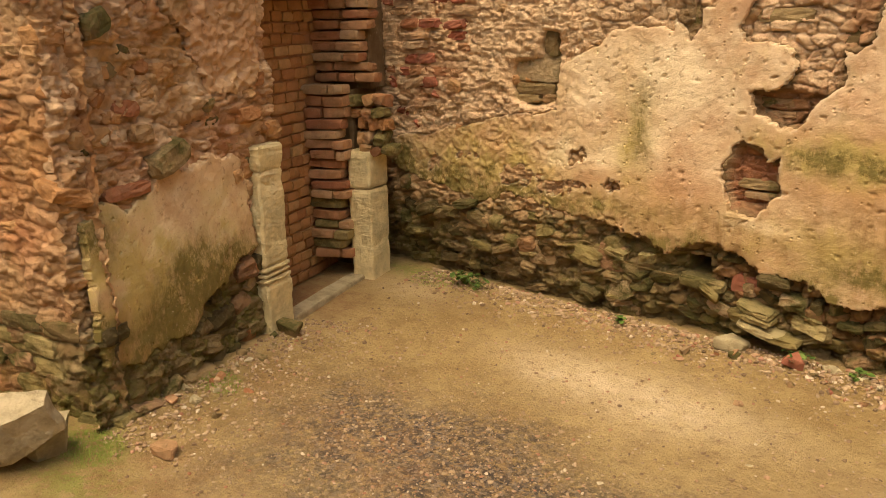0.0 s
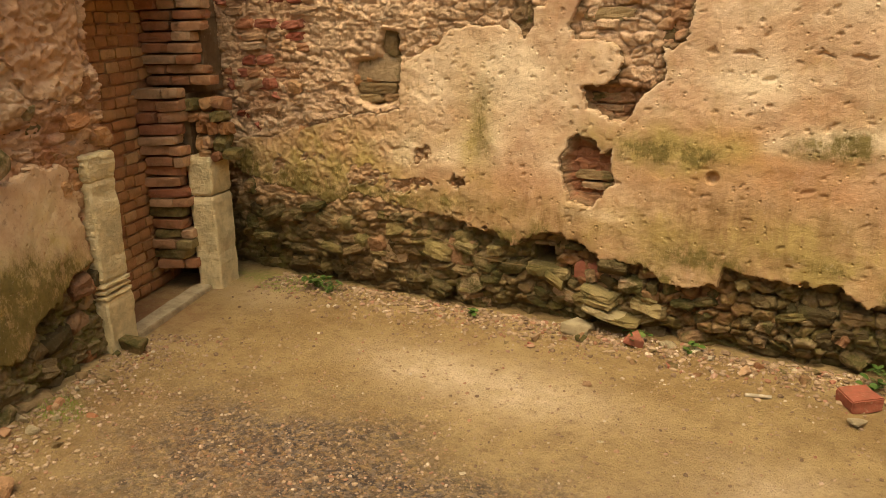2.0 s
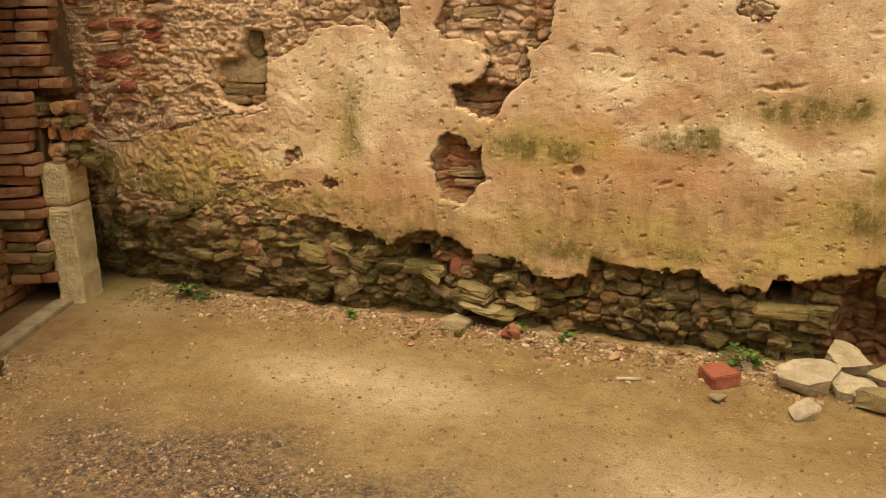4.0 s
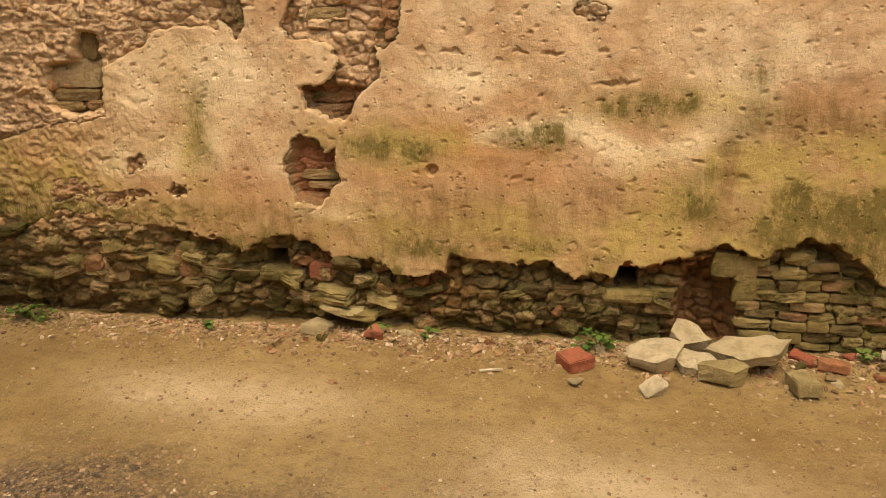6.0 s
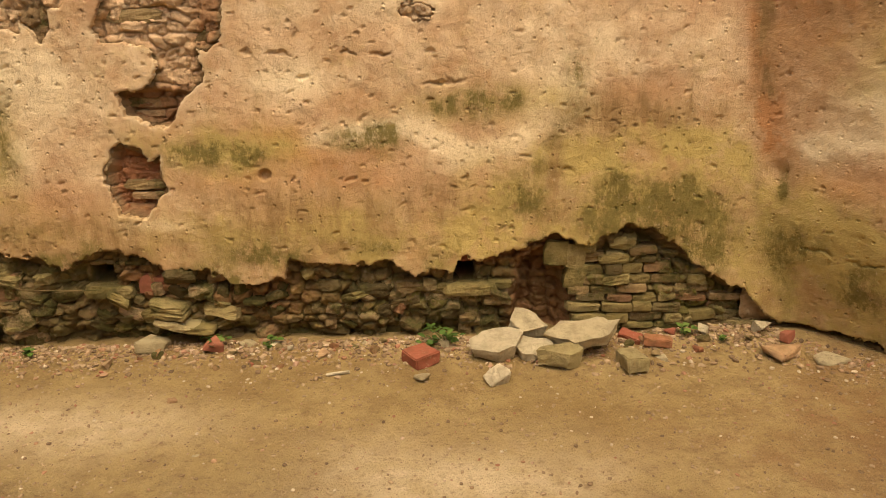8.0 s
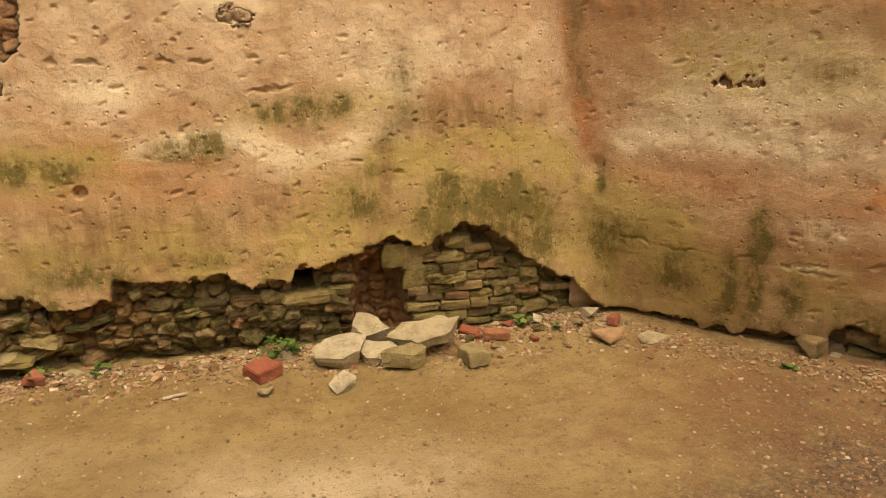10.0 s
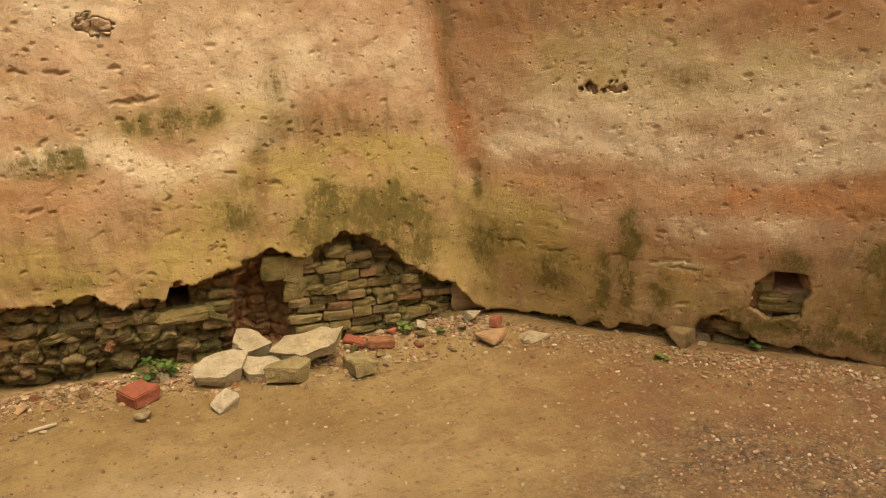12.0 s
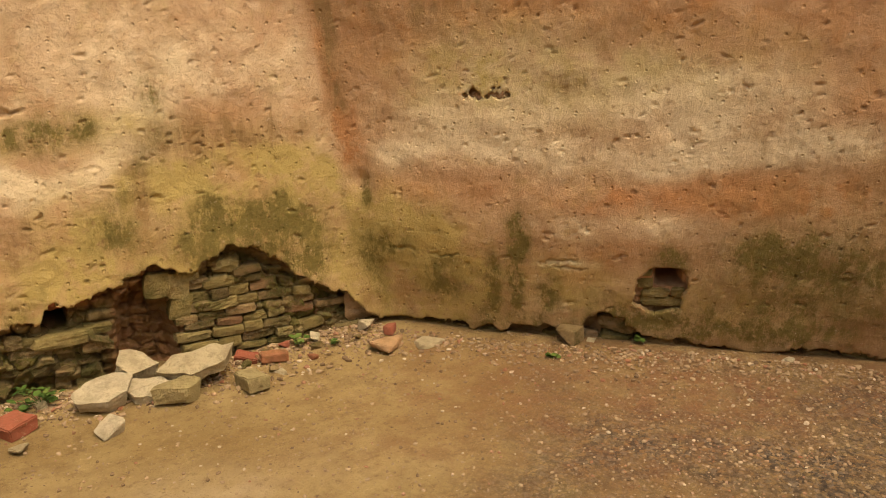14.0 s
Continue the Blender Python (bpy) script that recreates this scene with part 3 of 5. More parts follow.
def main_stains(s, z):
    return {
        "moss": np.maximum.reduce([
            spots(s, z, [(0.18, 1.18, 0.07, 0.06, 0.85), (0.02, 1.16, 0.09, 0.04, 0.45), (0.32, 1.18, 0.06, 0.05, 0.5), (1.18, 0.67, 0.09, 0.055, 1.0), (1.02, 0.71, 0.10, 0.06, 0.7), (0.80, 0.75, 0.06, 0.09, 0.75), (0.73, 0.66, 0.05, 0.07, 0.7), (1.0, 0.57, 0.2, 0.06, 0.6), (1.26, 0.46, 0.16, 0.11, 0.7),
                         (1.13, 0.79, 0.06, 0.05, 0.5), (0.98, 0.68, 0.26, 0.08, 0.6), (1.22, 0.66, 0.07, 0.05, 1.0), (-1.12, 0.96, 0.14, 0.045, 0.7), (-0.86, 0.95, 0.07, 0.035, 0.8), (-0.27, 1.03, 0.08, 0.05, 0.75), (-0.44, 1.01, 0.06, 0.03, 0.4), (0.38, 0.73, 0.08, 0.08, 0.6), (-0.84, 0.49, 0.15, 0.08, 0.7), (-0.3, 0.52, 0.2, 0.05, 0.4), (0.60, 1.30, 0.04, 0.07, 0.5),
                         (-2.89, 0.72, 0.05, 0.045, 0.9), (-3.62, 0.68, 0.10, 0.12, 1.0), (-3.3, 0.6, 0.35, 0.10, 0.7), (-2.6, 0.6, 0.5, 0.07, 0.6), (-1.95, 1.1, 0.05, 0.2, 0.4), (1.48, 0.78, 0.035, 0.08, 0.9)], 0.45),
            trail(s, z, [(0.30, 0.76), (0.43, 0.89), (0.51, 1.02), (0.64, 1.19)], 0.06, 0.28, 63),
            0.6 * smooth(0.16, 0.0, z - MAIN_LOW(s)) * smooth(-0.1, 0.5, fbm(s, z, 0.2, 61, 4))]),
        "yellow": np.maximum.reduce([
            trail(s, z, [(0.46, 0.86), (0.66, 0.95), (0.93, 0.98), (1.19, 0.95), (1.39, 0.85), (1.47, 0.70), (1.5, 0.5)], 0.10, 1.0, 73),
            spots(s, z, [(1.0, 0.85, 0.40, 0.16, 0.8), (1.5, 0.45, 0.25, 0.3, 0.9), (1.45, 0.15, 0.3, 0.15, 0.8), (0.9, 0.65, 0.5, 0.2, 0.7), (-1.0, 0.98, 0.34, 0.09, 0.75), (0.35, 0.75, 0.25, 0.2, 0.6), (0.1, 1.16, 0.35, 0.07, 0.6), (-2.0, 0.95, 0.09, 0.28, 0.6), (-3.0, 0.75, 0.5, 0.2, 0.7), (0.0, 0.55, 0.9, 0.14, 0.65), (-0.8, 0.55, 0.5, 0.14, 0.55), (-2.3, 0.62, 0.4, 0.1, 0.5)], 0.4, 71)]),
        "rust": spots(s, z, [(-0.60, 0.99, 0.28, 0.075, 0.9), (-0.42, 1.21, 0.10, 0.05, 0.6), (-0.45, 0.85, 0.25, 0.07, 0.5), (0.84, 1.20, 0.2, 0.06, 0.4), (0.25, 0.9, 0.12, 0.05, 0.5), (-1.9, 0.75, 0.3, 0.2, 0.35), (-0.97, 0.82, 0.2, 0.08, 0.5), (-0.7, 0.65, 0.2, 0.08, 0.35), (0.3, 1.5, 0.8, 0.08, 0.35), (-2.75, 0.85, 0.4, 0.08, 0.5)], 0.4, 83),
        "cream": np.maximum.reduce([
            trail(s, z, [(-0.53, 1.05), (-0.34, 1.07), (-0.14, 1.07), (0.07, 0.96), (0.30, 0.98), (0.46, 1.08), (0.54, 1.18)], 0.055, 1.0, 99, 0.4),
            # the thin spot at z 0.635 paints the lit lower lip of GAP
            spots(s, z, [(0.52, 1.12, 0.10, 0.10, 0.9), (0.15, 0.92, 0.2, 0.07, 0.6), (-1.8, 1.3, 0.6, 0.22, 0.6), (-1.3, 0.635, 0.14, 0.025, 0.9), (0.6, 1.42, 0.7, 0.13, 0.5), (-0.6, 1.28, 0.4, 0.07, 0.5), (-2.35, 0.88, 0.25, 0.07, 0.6), (-1.9, 0.9, 0.3, 0.1, 0.4), (-0.2, 1.6, 0.5, 0.1, 0.4)], 0.4, 97)]),
        "grime": spots(s, z, [(0.75, 1.12, 0.16, 0.09, 0.6), (-0.6, 0.68, 0.5, 0.12, 0.5), (1.0, 1.1, 0.3, 0.05, 0.6), (0.5, 0.9, 0.06, 0.16, 0.5), (-1.75, 0.55, 0.5, 0.1, 0.5), (1.6, 0.3, 0.15, 0.3, 0.4), (0.9, 0.6, 0.3, 0.08, 0.4), (-0.1, 0.75, 0.2, 0.08, 0.35)], 0.4, 107),
    }


def main_depth(s, z):
    low = MAIN_LOW(s)
    base = smooth(0.03, -0.06, z - low)
    flush = smooth(-2.05, -2.4, s)
    d = -0.030 + 0.018 * flush + fbm(s, z, 0.16, 23, 4) * 0.018 + rubble(s, z, 0.085, 0.055, 811, 0.020 + 0.012 * base - 0.009 * flush) + rubble(s, z, 0.035, 0.022, 821, 0.008 + 0.003 * flush) + crumble(s, z, 0.12, 29) * 0.020 * base + fbm(s, z, 0.03, 34, 2) * 0.004
    d -= base * (0.040 + 0.045 * fbm(s, z, 0.35, 31, 3)) * (1 - 0.9 * smooth(-1.9, -2.4, s) * smooth(0.15, 0.30, z))
    d -= base * 0.015 * smooth(0.05, -0.15, fbm(s, z, 0.10, 35, 3))
    d -= base * 0.05 * smooth(0.16, 0.03, z) * smooth(0.5, 0.2, s)
    for poly, deep in ((GAP, 0.055), (SCAR, 0.022), (DROP, 0.02)):
        d -= deep * smooth(0.0, 0.03, inside(poly, s, z))
    d -= 0.040 * smooth(-0.01, 0.02, inside(SOCKET, s, z))
    d -= 0.055 * smooth(-0.01, 0.02, inside(NICHE, s, z) + 0.012 * fbm(s, z, 0.05, 47, 3))
    d -= 0.030 * smooth(0.0, 0.02, inside([(-1.39, 1.53), (-1.38, 1.60), (-1.16, 1.62), (-1.17, 1.53)], s, z))
    d -= 0.09 * smooth(0.0, 0.03, inside([(-1.37, 0.03), (-1.17, 0.03), (-1.19, 0.14), (-1.36, 0.15)], s, z))
    d -= 0.13 * smooth(0.0, 0.05, inside([(0.30, 0.0), (0.62, 0.0), (0.60, 0.34), (0.50, 0.50), (0.36, 0.44)], s, z))
    for cs, cz, a, b in ((-1.635, 0.37, 0.060, 0.052), (0.10, 0.362, 0.055, 0.055)):
        d -= 0.33 * smooth(0.0, 0.012, np.minimum(a - abs(s - cs), b - abs(z - cz)))
    d += 0.022 * smooth(0, 0.03, oval(s, z, -0.07, 1.55, 0.13, 0.10))
    d -= 0.03 * smooth(0, 0.04, oval(s, z, -3.42, 0.14, 0.28, 0.08))
    d = np.where(main_present(s, z) > 0.0, np.minimum(d, main_relief(s, z) - 0.022), d)
    return np.maximum(d, -0.40)


def main_tints(s, z):
    rough = smooth(-0.02, 0.03, inside(ROUGH, s, z))
    hollow = np.maximum.reduce([smooth(-0.005, 0.015, inside(q, s, z)) for q in (NICHE, SOCKET, GAP, DROP)])
    bricks = smooth(0.0, 0.12, inside([(-4.0, 0.80), (-3.56, 0.89), (-3.19, 1.07), (-2.97, 1.24), (-3.08, 1.50), (-3.1, 1.8), (-4.0, 1.8)], s, z))
    west = smooth(-2.0, -2.5, s)
    return {
        "ochre": np.clip(0.75 * west * smooth(0.25, 0.50, z) + rough * 0.5 + 0.5 * smooth(0, 0.03, inside(SCAR, s, z)), 0, 1) * (1 - 0.8 * hollow),
        "red": np.clip(smooth(0.0, 0.04, inside(GAP, s, z)) * 0.7 + 0.35 * smooth(0, 0.03, inside(SCAR, s, z)) + 0.4 * smooth(-0.03, 0.06, 0.08 * fbm(s, z, 0.12, 49, 3) + inside([(0.28, 0.0), (0.62, 0.0), (0.60, 0.40), (0.50, 0.52), (0.34, 0.46)], s, z)) + 0.6 * bricks * smooth(-0.2, 0.3, fbm(s, z, 0.15, 37, 3))
                       + spots(s, z, [(-2.95, 1.10, 0.07, 0.05, 0.9), (-1.4, 0.32, 0.10, 0.08, 0.8), (-2.3, 0.66, 0.16, 0.06, 0.6), (-0.9, 0.25, 0.25, 0.12, 0.5), (0.13, 0.44, 0.12, 0.04, 1.0)]), 0, 1),
        "pale": np.clip(0.9 * smooth(0, 0.03, oval(s, z, -0.07, 1.55, 0.13, 0.10)) + 0.35 * west * smooth(0.30, 0.60, z) + rough * (0.95 - 0.6 * bricks) * (0.75 + 0.5 * fbm(s, z, 0.2, 39, 3)) + (0.15 + 0.75 * smooth(1.24, 1.30, z) * smooth(-1.02, -1.12, s)) * smooth(0, 0.03, inside(SCAR, s, z)), 0, 1) * (1 - 0.85 * hollow),
        "moss": np.clip(smooth(0.02, -0.06, z - MAIN_LOW(s)) * (0.85 - 0.35 * west + 0.6 * fbm(s, z, 0.25, 41, 4)) + 0.12 * west * smooth(0.80, 0.5, z) + 0.35 * smooth(-0.005, 0.015, inside(NICHE, s, z)), 0, 1),
    }


main_z = axis(-0.06, 1.80, TOP, 0.0065, 0.10)
plaster_sheet("plaster", MAIN, np.arange(-4.0, 1.10, 0.0065), main_z, main_present, main_relief, main_stains, main_wall)
core_sheet("rubble_core", MAIN, np.arange(-4.0, 2.0, 0.0065), np.arange(-0.10, 1.83, 0.0065), main_depth, main_tints, main_wall, grain=(0.085, 0.055, 811))
part("wall_body", body(MAIN, -4.9, 2.2, -0.1, TOP), CORE, main_wall)
# unseen cap, added to stop light leaking down behind the plaster sheet
part("coping", body(MAIN, -4.9, 2.2, TOP - 0.02, TOP + 0.12, -0.9, 0.05), CORE, main_wall)

# ---- right wall, which meets the main wall at an open angle ----
right_wall = tagged(new("wall_right"), "weathered orange plastered wall, damp and green at its foot", "wall", kind="structure")
RIGHT_LOW = edge_line([(-0.3, 0.14), (0.26, 0.10), (0.33, 0.09), (0.40, 0.105), (0.50, 0.09), (0.56, 0.11), (0.61, 0.045), (0.70, 0.10), (0.76, 0.04), (0.82, 0.11), (0.95, 0.09), (1.0, 0.11), (1.14, 0.045), (1.19, 0.17), (1.26, 0.20), (1.38, 0.13), (1.46, 0.08), (1.70, 0.05), (1.95, 0.03), (2.2, 0.06), (3.6, 0.05)])


def right_lean(z):
    return -0.20 * smooth(0.85, -0.25, z) + 0.10 * np.clip(np.asarray(z) - 0.85, 0, 1.2)


def turned(s):
    """The place along the main wall that lies where the plaster runs round the corner."""
    return 1.42 + 1.344 * s


def beyond(s, z):
    """0 on the main wall's side of the corner, 1 on the right wall's."""
    return smooth(-0.03, 0.05, s + right_lean(z) * 1.115)


def right_present(s, z):
    ragged = fbm(s, z, 0.10, 203, 4) * 0.03 + fbm(s, z, 0.040, 209, 3, 0.8) * 0.024
    there = z - RIGHT_LOW(s) + ragged
    there = np.minimum(there, -inside([(1.41, 0.40), (1.47, 0.45), (1.62, 0.45), (1.635, 0.36), (1.62, 0.24), (1.50, 0.21), (1.40, 0.26)], s, z) + ragged * 0.4)
    there = np.minimum(there, -oval(s, z, 0.75, 1.25, 0.05, 0.02) + ragged * 1.4)
    there = np.where(s < 0.16, np.minimum(main_present(turned(s), z), np.where(s > 0.02, there, 9.0)), there)
    return np.where(z > 1.8, 1.0, there)


def right_relief(s, z):
    d = right_lean(z) + fbm(s, z, 0.8, 211, 4) * 0.022 + fbm(s, z, 0.12, 217, 4, 0.6) * 0.009
    d -= pits(s, z, 260, 8, 0.05, 2.6, 0.2, 1.75) if s.size > 4 else 0
    for cs, cz, a, tilt in ((1.05, 0.47, 0.12, 0.02), (1.10, 0.435, 0.10, -0.02), (1.00, 0.455, 0.07, 0.05), (1.32, 0.50, 0.05, 0.1), (0.30, 0.50, 0.10, -0.05), (0.50, 0.47, 0.12, 0.03), (0.02, 0.45, 0.06, 0.25)):
        d -= 0.014 * smooth(0, 0.5, 1 - np.hypot((s - cs) / a, (z - cz - tilt * (s - cs) - 0.016 * fbm(s, z, 0.03, 313, 2)) / (0.008 * (0.4 + 1.1 * value_noise(s, z, 0.02, 317)))))
    d -= 0.02 * oval(s, z, 0.10, 0.85, 0.06, 0.07).clip(0, 1) / 0.06
    flank = -0.897 * s + 1.344 * main_relief(np.minimum(turned(s), 1.75), z) - 0.004 * smooth(-0.225, -0.245, s)
    k = 34.0
    return np.maximum(d, flank) + np.log1p(np.exp(-k * abs(d - flank))) / k


def right_stains(s, z):
    own = {
        "moss": np.maximum(spots(s, z, [(0.86, 0.58, 0.045, 0.09, 1.0), (0.84, 0.36, 0.03, 0.16, 0.8), (0.73, 0.30, 0.03, 0.14, 0.8), (0.47, 0.30, 0.12, 0.10, 0.6), (0.25, 0.54, 0.07, 0.06, 0.5), (0.10, 0.50, 0.10, 0.10, 0.4), (0.06, 0.25, 0.10, 0.10, 0.5), (1.56, 0.51, 0.07, 0.07, 0.8), (2.02, 0.55, 0.16, 0.07, 0.7), (2.25, 0.45, 0.3, 0.2, 0.5),
                                        (1.0, 0.28, 0.04, 0.12, 0.5), (0.13, 0.78, 0.02, 0.05, 0.8), (1.95, 0.15, 0.5, 0.09, 0.6), (1.3, 0.15, 0.1, 0.08, 0.5)], 0.45, 240),
                           0.38 * smooth(0.24, 0.0, z - RIGHT_LOW(s)) * smooth(-0.2, 0.4, fbm(s, z, 0.2, 261, 4))),
        "yellow": spots(s, z, [(0.22, 0.55, 0.24, 0.16, 0.95), (0.1, 0.3, 0.3, 0.3, 0.9), (0.45, 0.36, 0.5, 0.20, 0.7), (1.3, 0.26, 0.7, 0.14, 0.45), (2.2, 0.35, 0.5, 0.25, 0.3), (0.75, 1.3, 0.3, 0.15, 0.5), (1.2, 1.38, 0.6, 0.15, 0.4)], 0.4, 271),
        "rust": np.maximum(trail(s, z, [(-0.06, 1.8), (-0.02, 1.4), (0.02, 1.15), (0.08, 0.95)], 0.09, 0.95, 285, 0.5),
                           spots(s, z, [(0.25, 1.5, 0.25, 0.25, 0.7), (0.5, 0.82, 0.4, 0.08, 0.5), (2.03, 0.82, 0.45, 0.11, 0.75), (1.5, 0.80, 0.3, 0.07, 0.5), (1.15, 0.74, 0.3, 0.07, 0.6), (0.9, 1.62, 0.6, 0.10, 0.6), (2.2, 1.3, 0.4, 0.4, 0.5), (1.3, 0.58, 0.3, 0.08, 0.5), (1.1, 0.45, 0.2, 0.08, 0.5), (1.5, 1.5, 0.3, 0.15, 0.5)], 0.4, 283)),
        "cream": np.maximum(trail(s, z, [(0.25, 0.98), (0.56, 1.04), (1.07, 0.98), (1.44, 0.96), (1.79, 1.02), (2.3, 1.05)], 0.075, 1.0, 299, 0.4),
                            spots(s, z, [(0.94, 1.24, 0.35, 0.10, 0.8), (1.35, 1.25, 0.4, 0.12, 0.7), (0.8, 1.40, 0.3, 0.12, 0.6), (0.5, 1.12, 0.2, 0.12, 0.7), (1.1, 0.63, 0.12, 0.05, 0.6), (1.05, 0.45, 0.1, 0.02, 0.8), (1.5, 0.66, 0.15, 0.05, 0.5), (1.8, 1.2, 0.3, 0.12, 0.5)], 0.4, 297)),
        # the trail paints the soft shadow beside the corner; the spots are grime
        "grime": np.maximum(trail(s, z, [(0.01, 1.8), (0.02, 1.45), (0.05, 1.2)], 0.04, 0.9, 309, 0.6),
                            spots(s, z, [(2.2, 0.95, 0.4, 0.4, 0.25), (2.3, 0.3, 0.5, 0.4, 0.4), (0.4, 1.65, 0.6, 0.12, 0.5), (0.15, 0.83, 0.03, 0.08, 0.6), (1.57, 0.44, 0.08, 0.05, 0.8), (1.1, 1.30, 0.1, 0.05, 0.4)], 0.4, 307)),
    }
    far = main_stains(turned(s), z)
    k = beyond(s, z)
    return {key: far[key] * (1 - k) + own[key] * k for key in own}


def right_depth(s, z):
    d = np.maximum(right_lean(z), -0.897 * s) - 0.045 + fbm(s, z, 0.16, 223, 5) * 0.015 + rubble(s, z, 0.10, 0.06, 811, 0.016)
    d += 0.02 * smooth(0, 0.02, oval(s, z, 0.75, 1.25, 0.1, 0.06)) - 0.05 * smooth(0.02, -0.05, z - RIGHT_LOW(s))
    d -= 0.26 * smooth(0.0, 0.012, np.minimum(0.060 - abs(s - 1.55), 0.048 - abs(z - 0.40)))
    return np.where(right_present(s, z) > 0.0, np.minimum(d, right_relief(s, z) - 0.02), d)


def right_tints(s, z):
    return {"ochre": 0.3 + 0 * s, "red": 0.5 * smooth(-0.1, 0.4, fbm(s, z, 0.3, 231, 3)), "pale": 0.3 + 0 * s, "moss": np.clip(smooth(0.5, 0.1, z) * (0.5 + 0.4 * fbm(s, z, 0.3, 241, 4)), 0, 1)}


plaster_sheet("plaster", RIGHT, np.arange(-0.25, 3.6, 0.0070), axis(-0.06, 1.80, TOP, 0.0075, 0.10), right_present, right_relief, right_stains, right_wall)
core_sheet("rubble_core", RIGHT, np.arange(-0.02, 3.6, 0.0125), np.arange(-0.10, 1.83, 0.0125), right_depth, right_tints, right_wall)
part("wall_body", body(RIGHT, -0.2, 3.9, -0.1, TOP, -0.9, -0.45), CORE, right_wall)
# added unseen cap against the same light leak
part("coping", body(RIGHT, -0.2, 3.9, TOP - 0.02, TOP + 0.12, -0.9, 0.05), CORE, right_wall)

# ---- left wall with the bricked-up doorway ----
left_wall = tagged(new("wall_left"), "ruined rubble and brick wall with a remnant of plaster", "wall", kind="structure")
OPEN = (0.07, 0.90, 1.76)
REMNANT = [(-1.28, 0.86), (-1.12, 0.90), (-1.03, 0.92), (-0.96, 0.86), (-0.84, 0.90), (-0.76, 0.99), (-0.62, 0.96), (-0.42, 1.00), (-0.20, 0.96), (-0.15, 0.50), (-0.26, 0.48), (-0.40, 0.42), (-0.61, 0.34), (-0.70, 0.24), (-0.92, 0.24), (-1.0, 0.20), (-1.17, 0.24), (-1.22, 0.51), (-1.24, 0.69)]
UPPER = [(-0.66, 1.9), (-0.64, 1.62), (-0.50, 1.50), (-0.37, 1.27), (-0.16, 1.22), (-0.02, 1.30), (0.07, 1.9)]


def left_present(s, z):
    ragged = fbm(s, z, 0.10, 403, 4) * 0.03 + fbm(s, z, 0.040, 409, 3, 0.8) * 0.026
    there = np.maximum(inside(REMNANT, s, z), inside(UPPER, s, z)) + ragged
    there = np.where(z > 1.80, 1.0, there)
    hole = (s > OPEN[0]) & (s < OPEN[1]) & (z < OPEN[2])
    return np.where(hole | (s + 0.6 * ragged < -1.20) | ((s > 0) & (z < 1.8)), -1.0, there)


def left_relief(s, z):
    return fbm(s, z, 0.7, 411, 4) * 0.02 + fbm(s, z, 0.12, 417, 4) * 0.009 - 0.02 * smooth(0.4, 0.9, z) + (crumble(s, z * 1.5, 0.12, 419) * 0.020 + crumble(s, z * 1.5, 0.05, 421) * 0.012) * smooth(1.05, 1.2, z)


def left_stains(s, z):
    return {
        "moss": np.maximum(spots(s, z, [(-0.45, 0.44, 0.25, 0.12, 0.9), (-0.75, 0.32, 0.16, 0.14, 0.8), (-1.0, 0.30, 0.25, 0.12, 0.5), (-1.2, 0.8, 0.12, 0.08, 0.5), (-0.6, 0.5, 0.12, 0.1, 0.5)], 0.45, 440), 0.7 * smooth(0.10, 0.0, inside(REMNANT, s, z)) * smooth(0.6, 0.45, z)),
        "yellow": spots(s, z, [(-0.8, 0.4, 0.5, 0.25, 0.8), (-1.15, 0.8, 0.25, 0.2, 0.7), (-0.4, 0.6, 0.3, 0.2, 0.4)], 0.4, 471),
        "rust": spots(s, z, [(-0.4, 0.75, 0.6, 0.25, 0.7), (-1.0, 0.75, 0.3, 0.2, 0.6), (-0.3, 1.5, 0.5, 0.4, 0.25)], 0.4, 483),
        # the two wide patches brighten the plaster in place of missing light
        "cream": spots(s, z, [(-0.95, 0.87, 0.25, 0.03, 0.7), (-0.5, 0.7, 0.5, 0.2, 0.6), (-1.0, 0.7, 0.3, 0.2, 0.4)], 0.4, 497),
        "grime": spots(s, z, [(-0.9, 0.3, 0.4, 0.2, 0.4), (-0.5, 1.65, 0.4, 0.1, 0.5)], 0.4, 507),
    }


def left_depth(s, z):
    d = -0.040 + fbm(s, z, 0.22, 423, 5) * 0.045 + rubble(s, z, 0.09, 0.055, 831, 0.014) + rubble(s, z, 0.038, 0.026, 841, 0.011) + crumble(s, z, 0.18, 429) * 0.022
    d += 0.03 * smooth(0.3, 0.1, z) - 0.03 * smooth(0.05, -0.02, inside(REMNANT, s, z) * 0 + z - 0.02)
    return np.where(left_present(s, z) > 0.0, np.minimum(d, left_relief(s, z) - 0.02), d)


def left_tints(s, z):
    high = smooth(0.3, 0.6, z)
    return {"ochre": 0.95 * high, "red": np.clip(0.3 + 0.8 * fbm(s, z, 0.35, 431, 3), 0, 1) * high, "pale": np.clip(0.4 + 0.9 * fbm(s, z, 0.14, 437, 3), 0, 0.85) * high, "moss": np.clip(smooth(0.62, 0.40, z) + 0.15 * fbm(s, z, 0.2, 443, 3), 0, 1)}


plaster_sheet("plaster", LEFT, np.arange(-1.34, 1.40, 0.0075), axis(-0.06, 1.80, TOP, 0.0075, 0.10), left_present, left_relief, left_stains, left_wall, 0.030, 0.15)
core_sheet("rubble_core", LEFT, np.arange(-1.27, 0.085, 0.007), np.arange(-0.10, 1.83, 0.007), left_depth, left_tints, left_wall, grain=(0.09, 0.055, 831))
part("wall_body", body(LEFT, -1.10, 0.06, -0.1, TOP, -0.5, -0.16), CORE, left_wall)
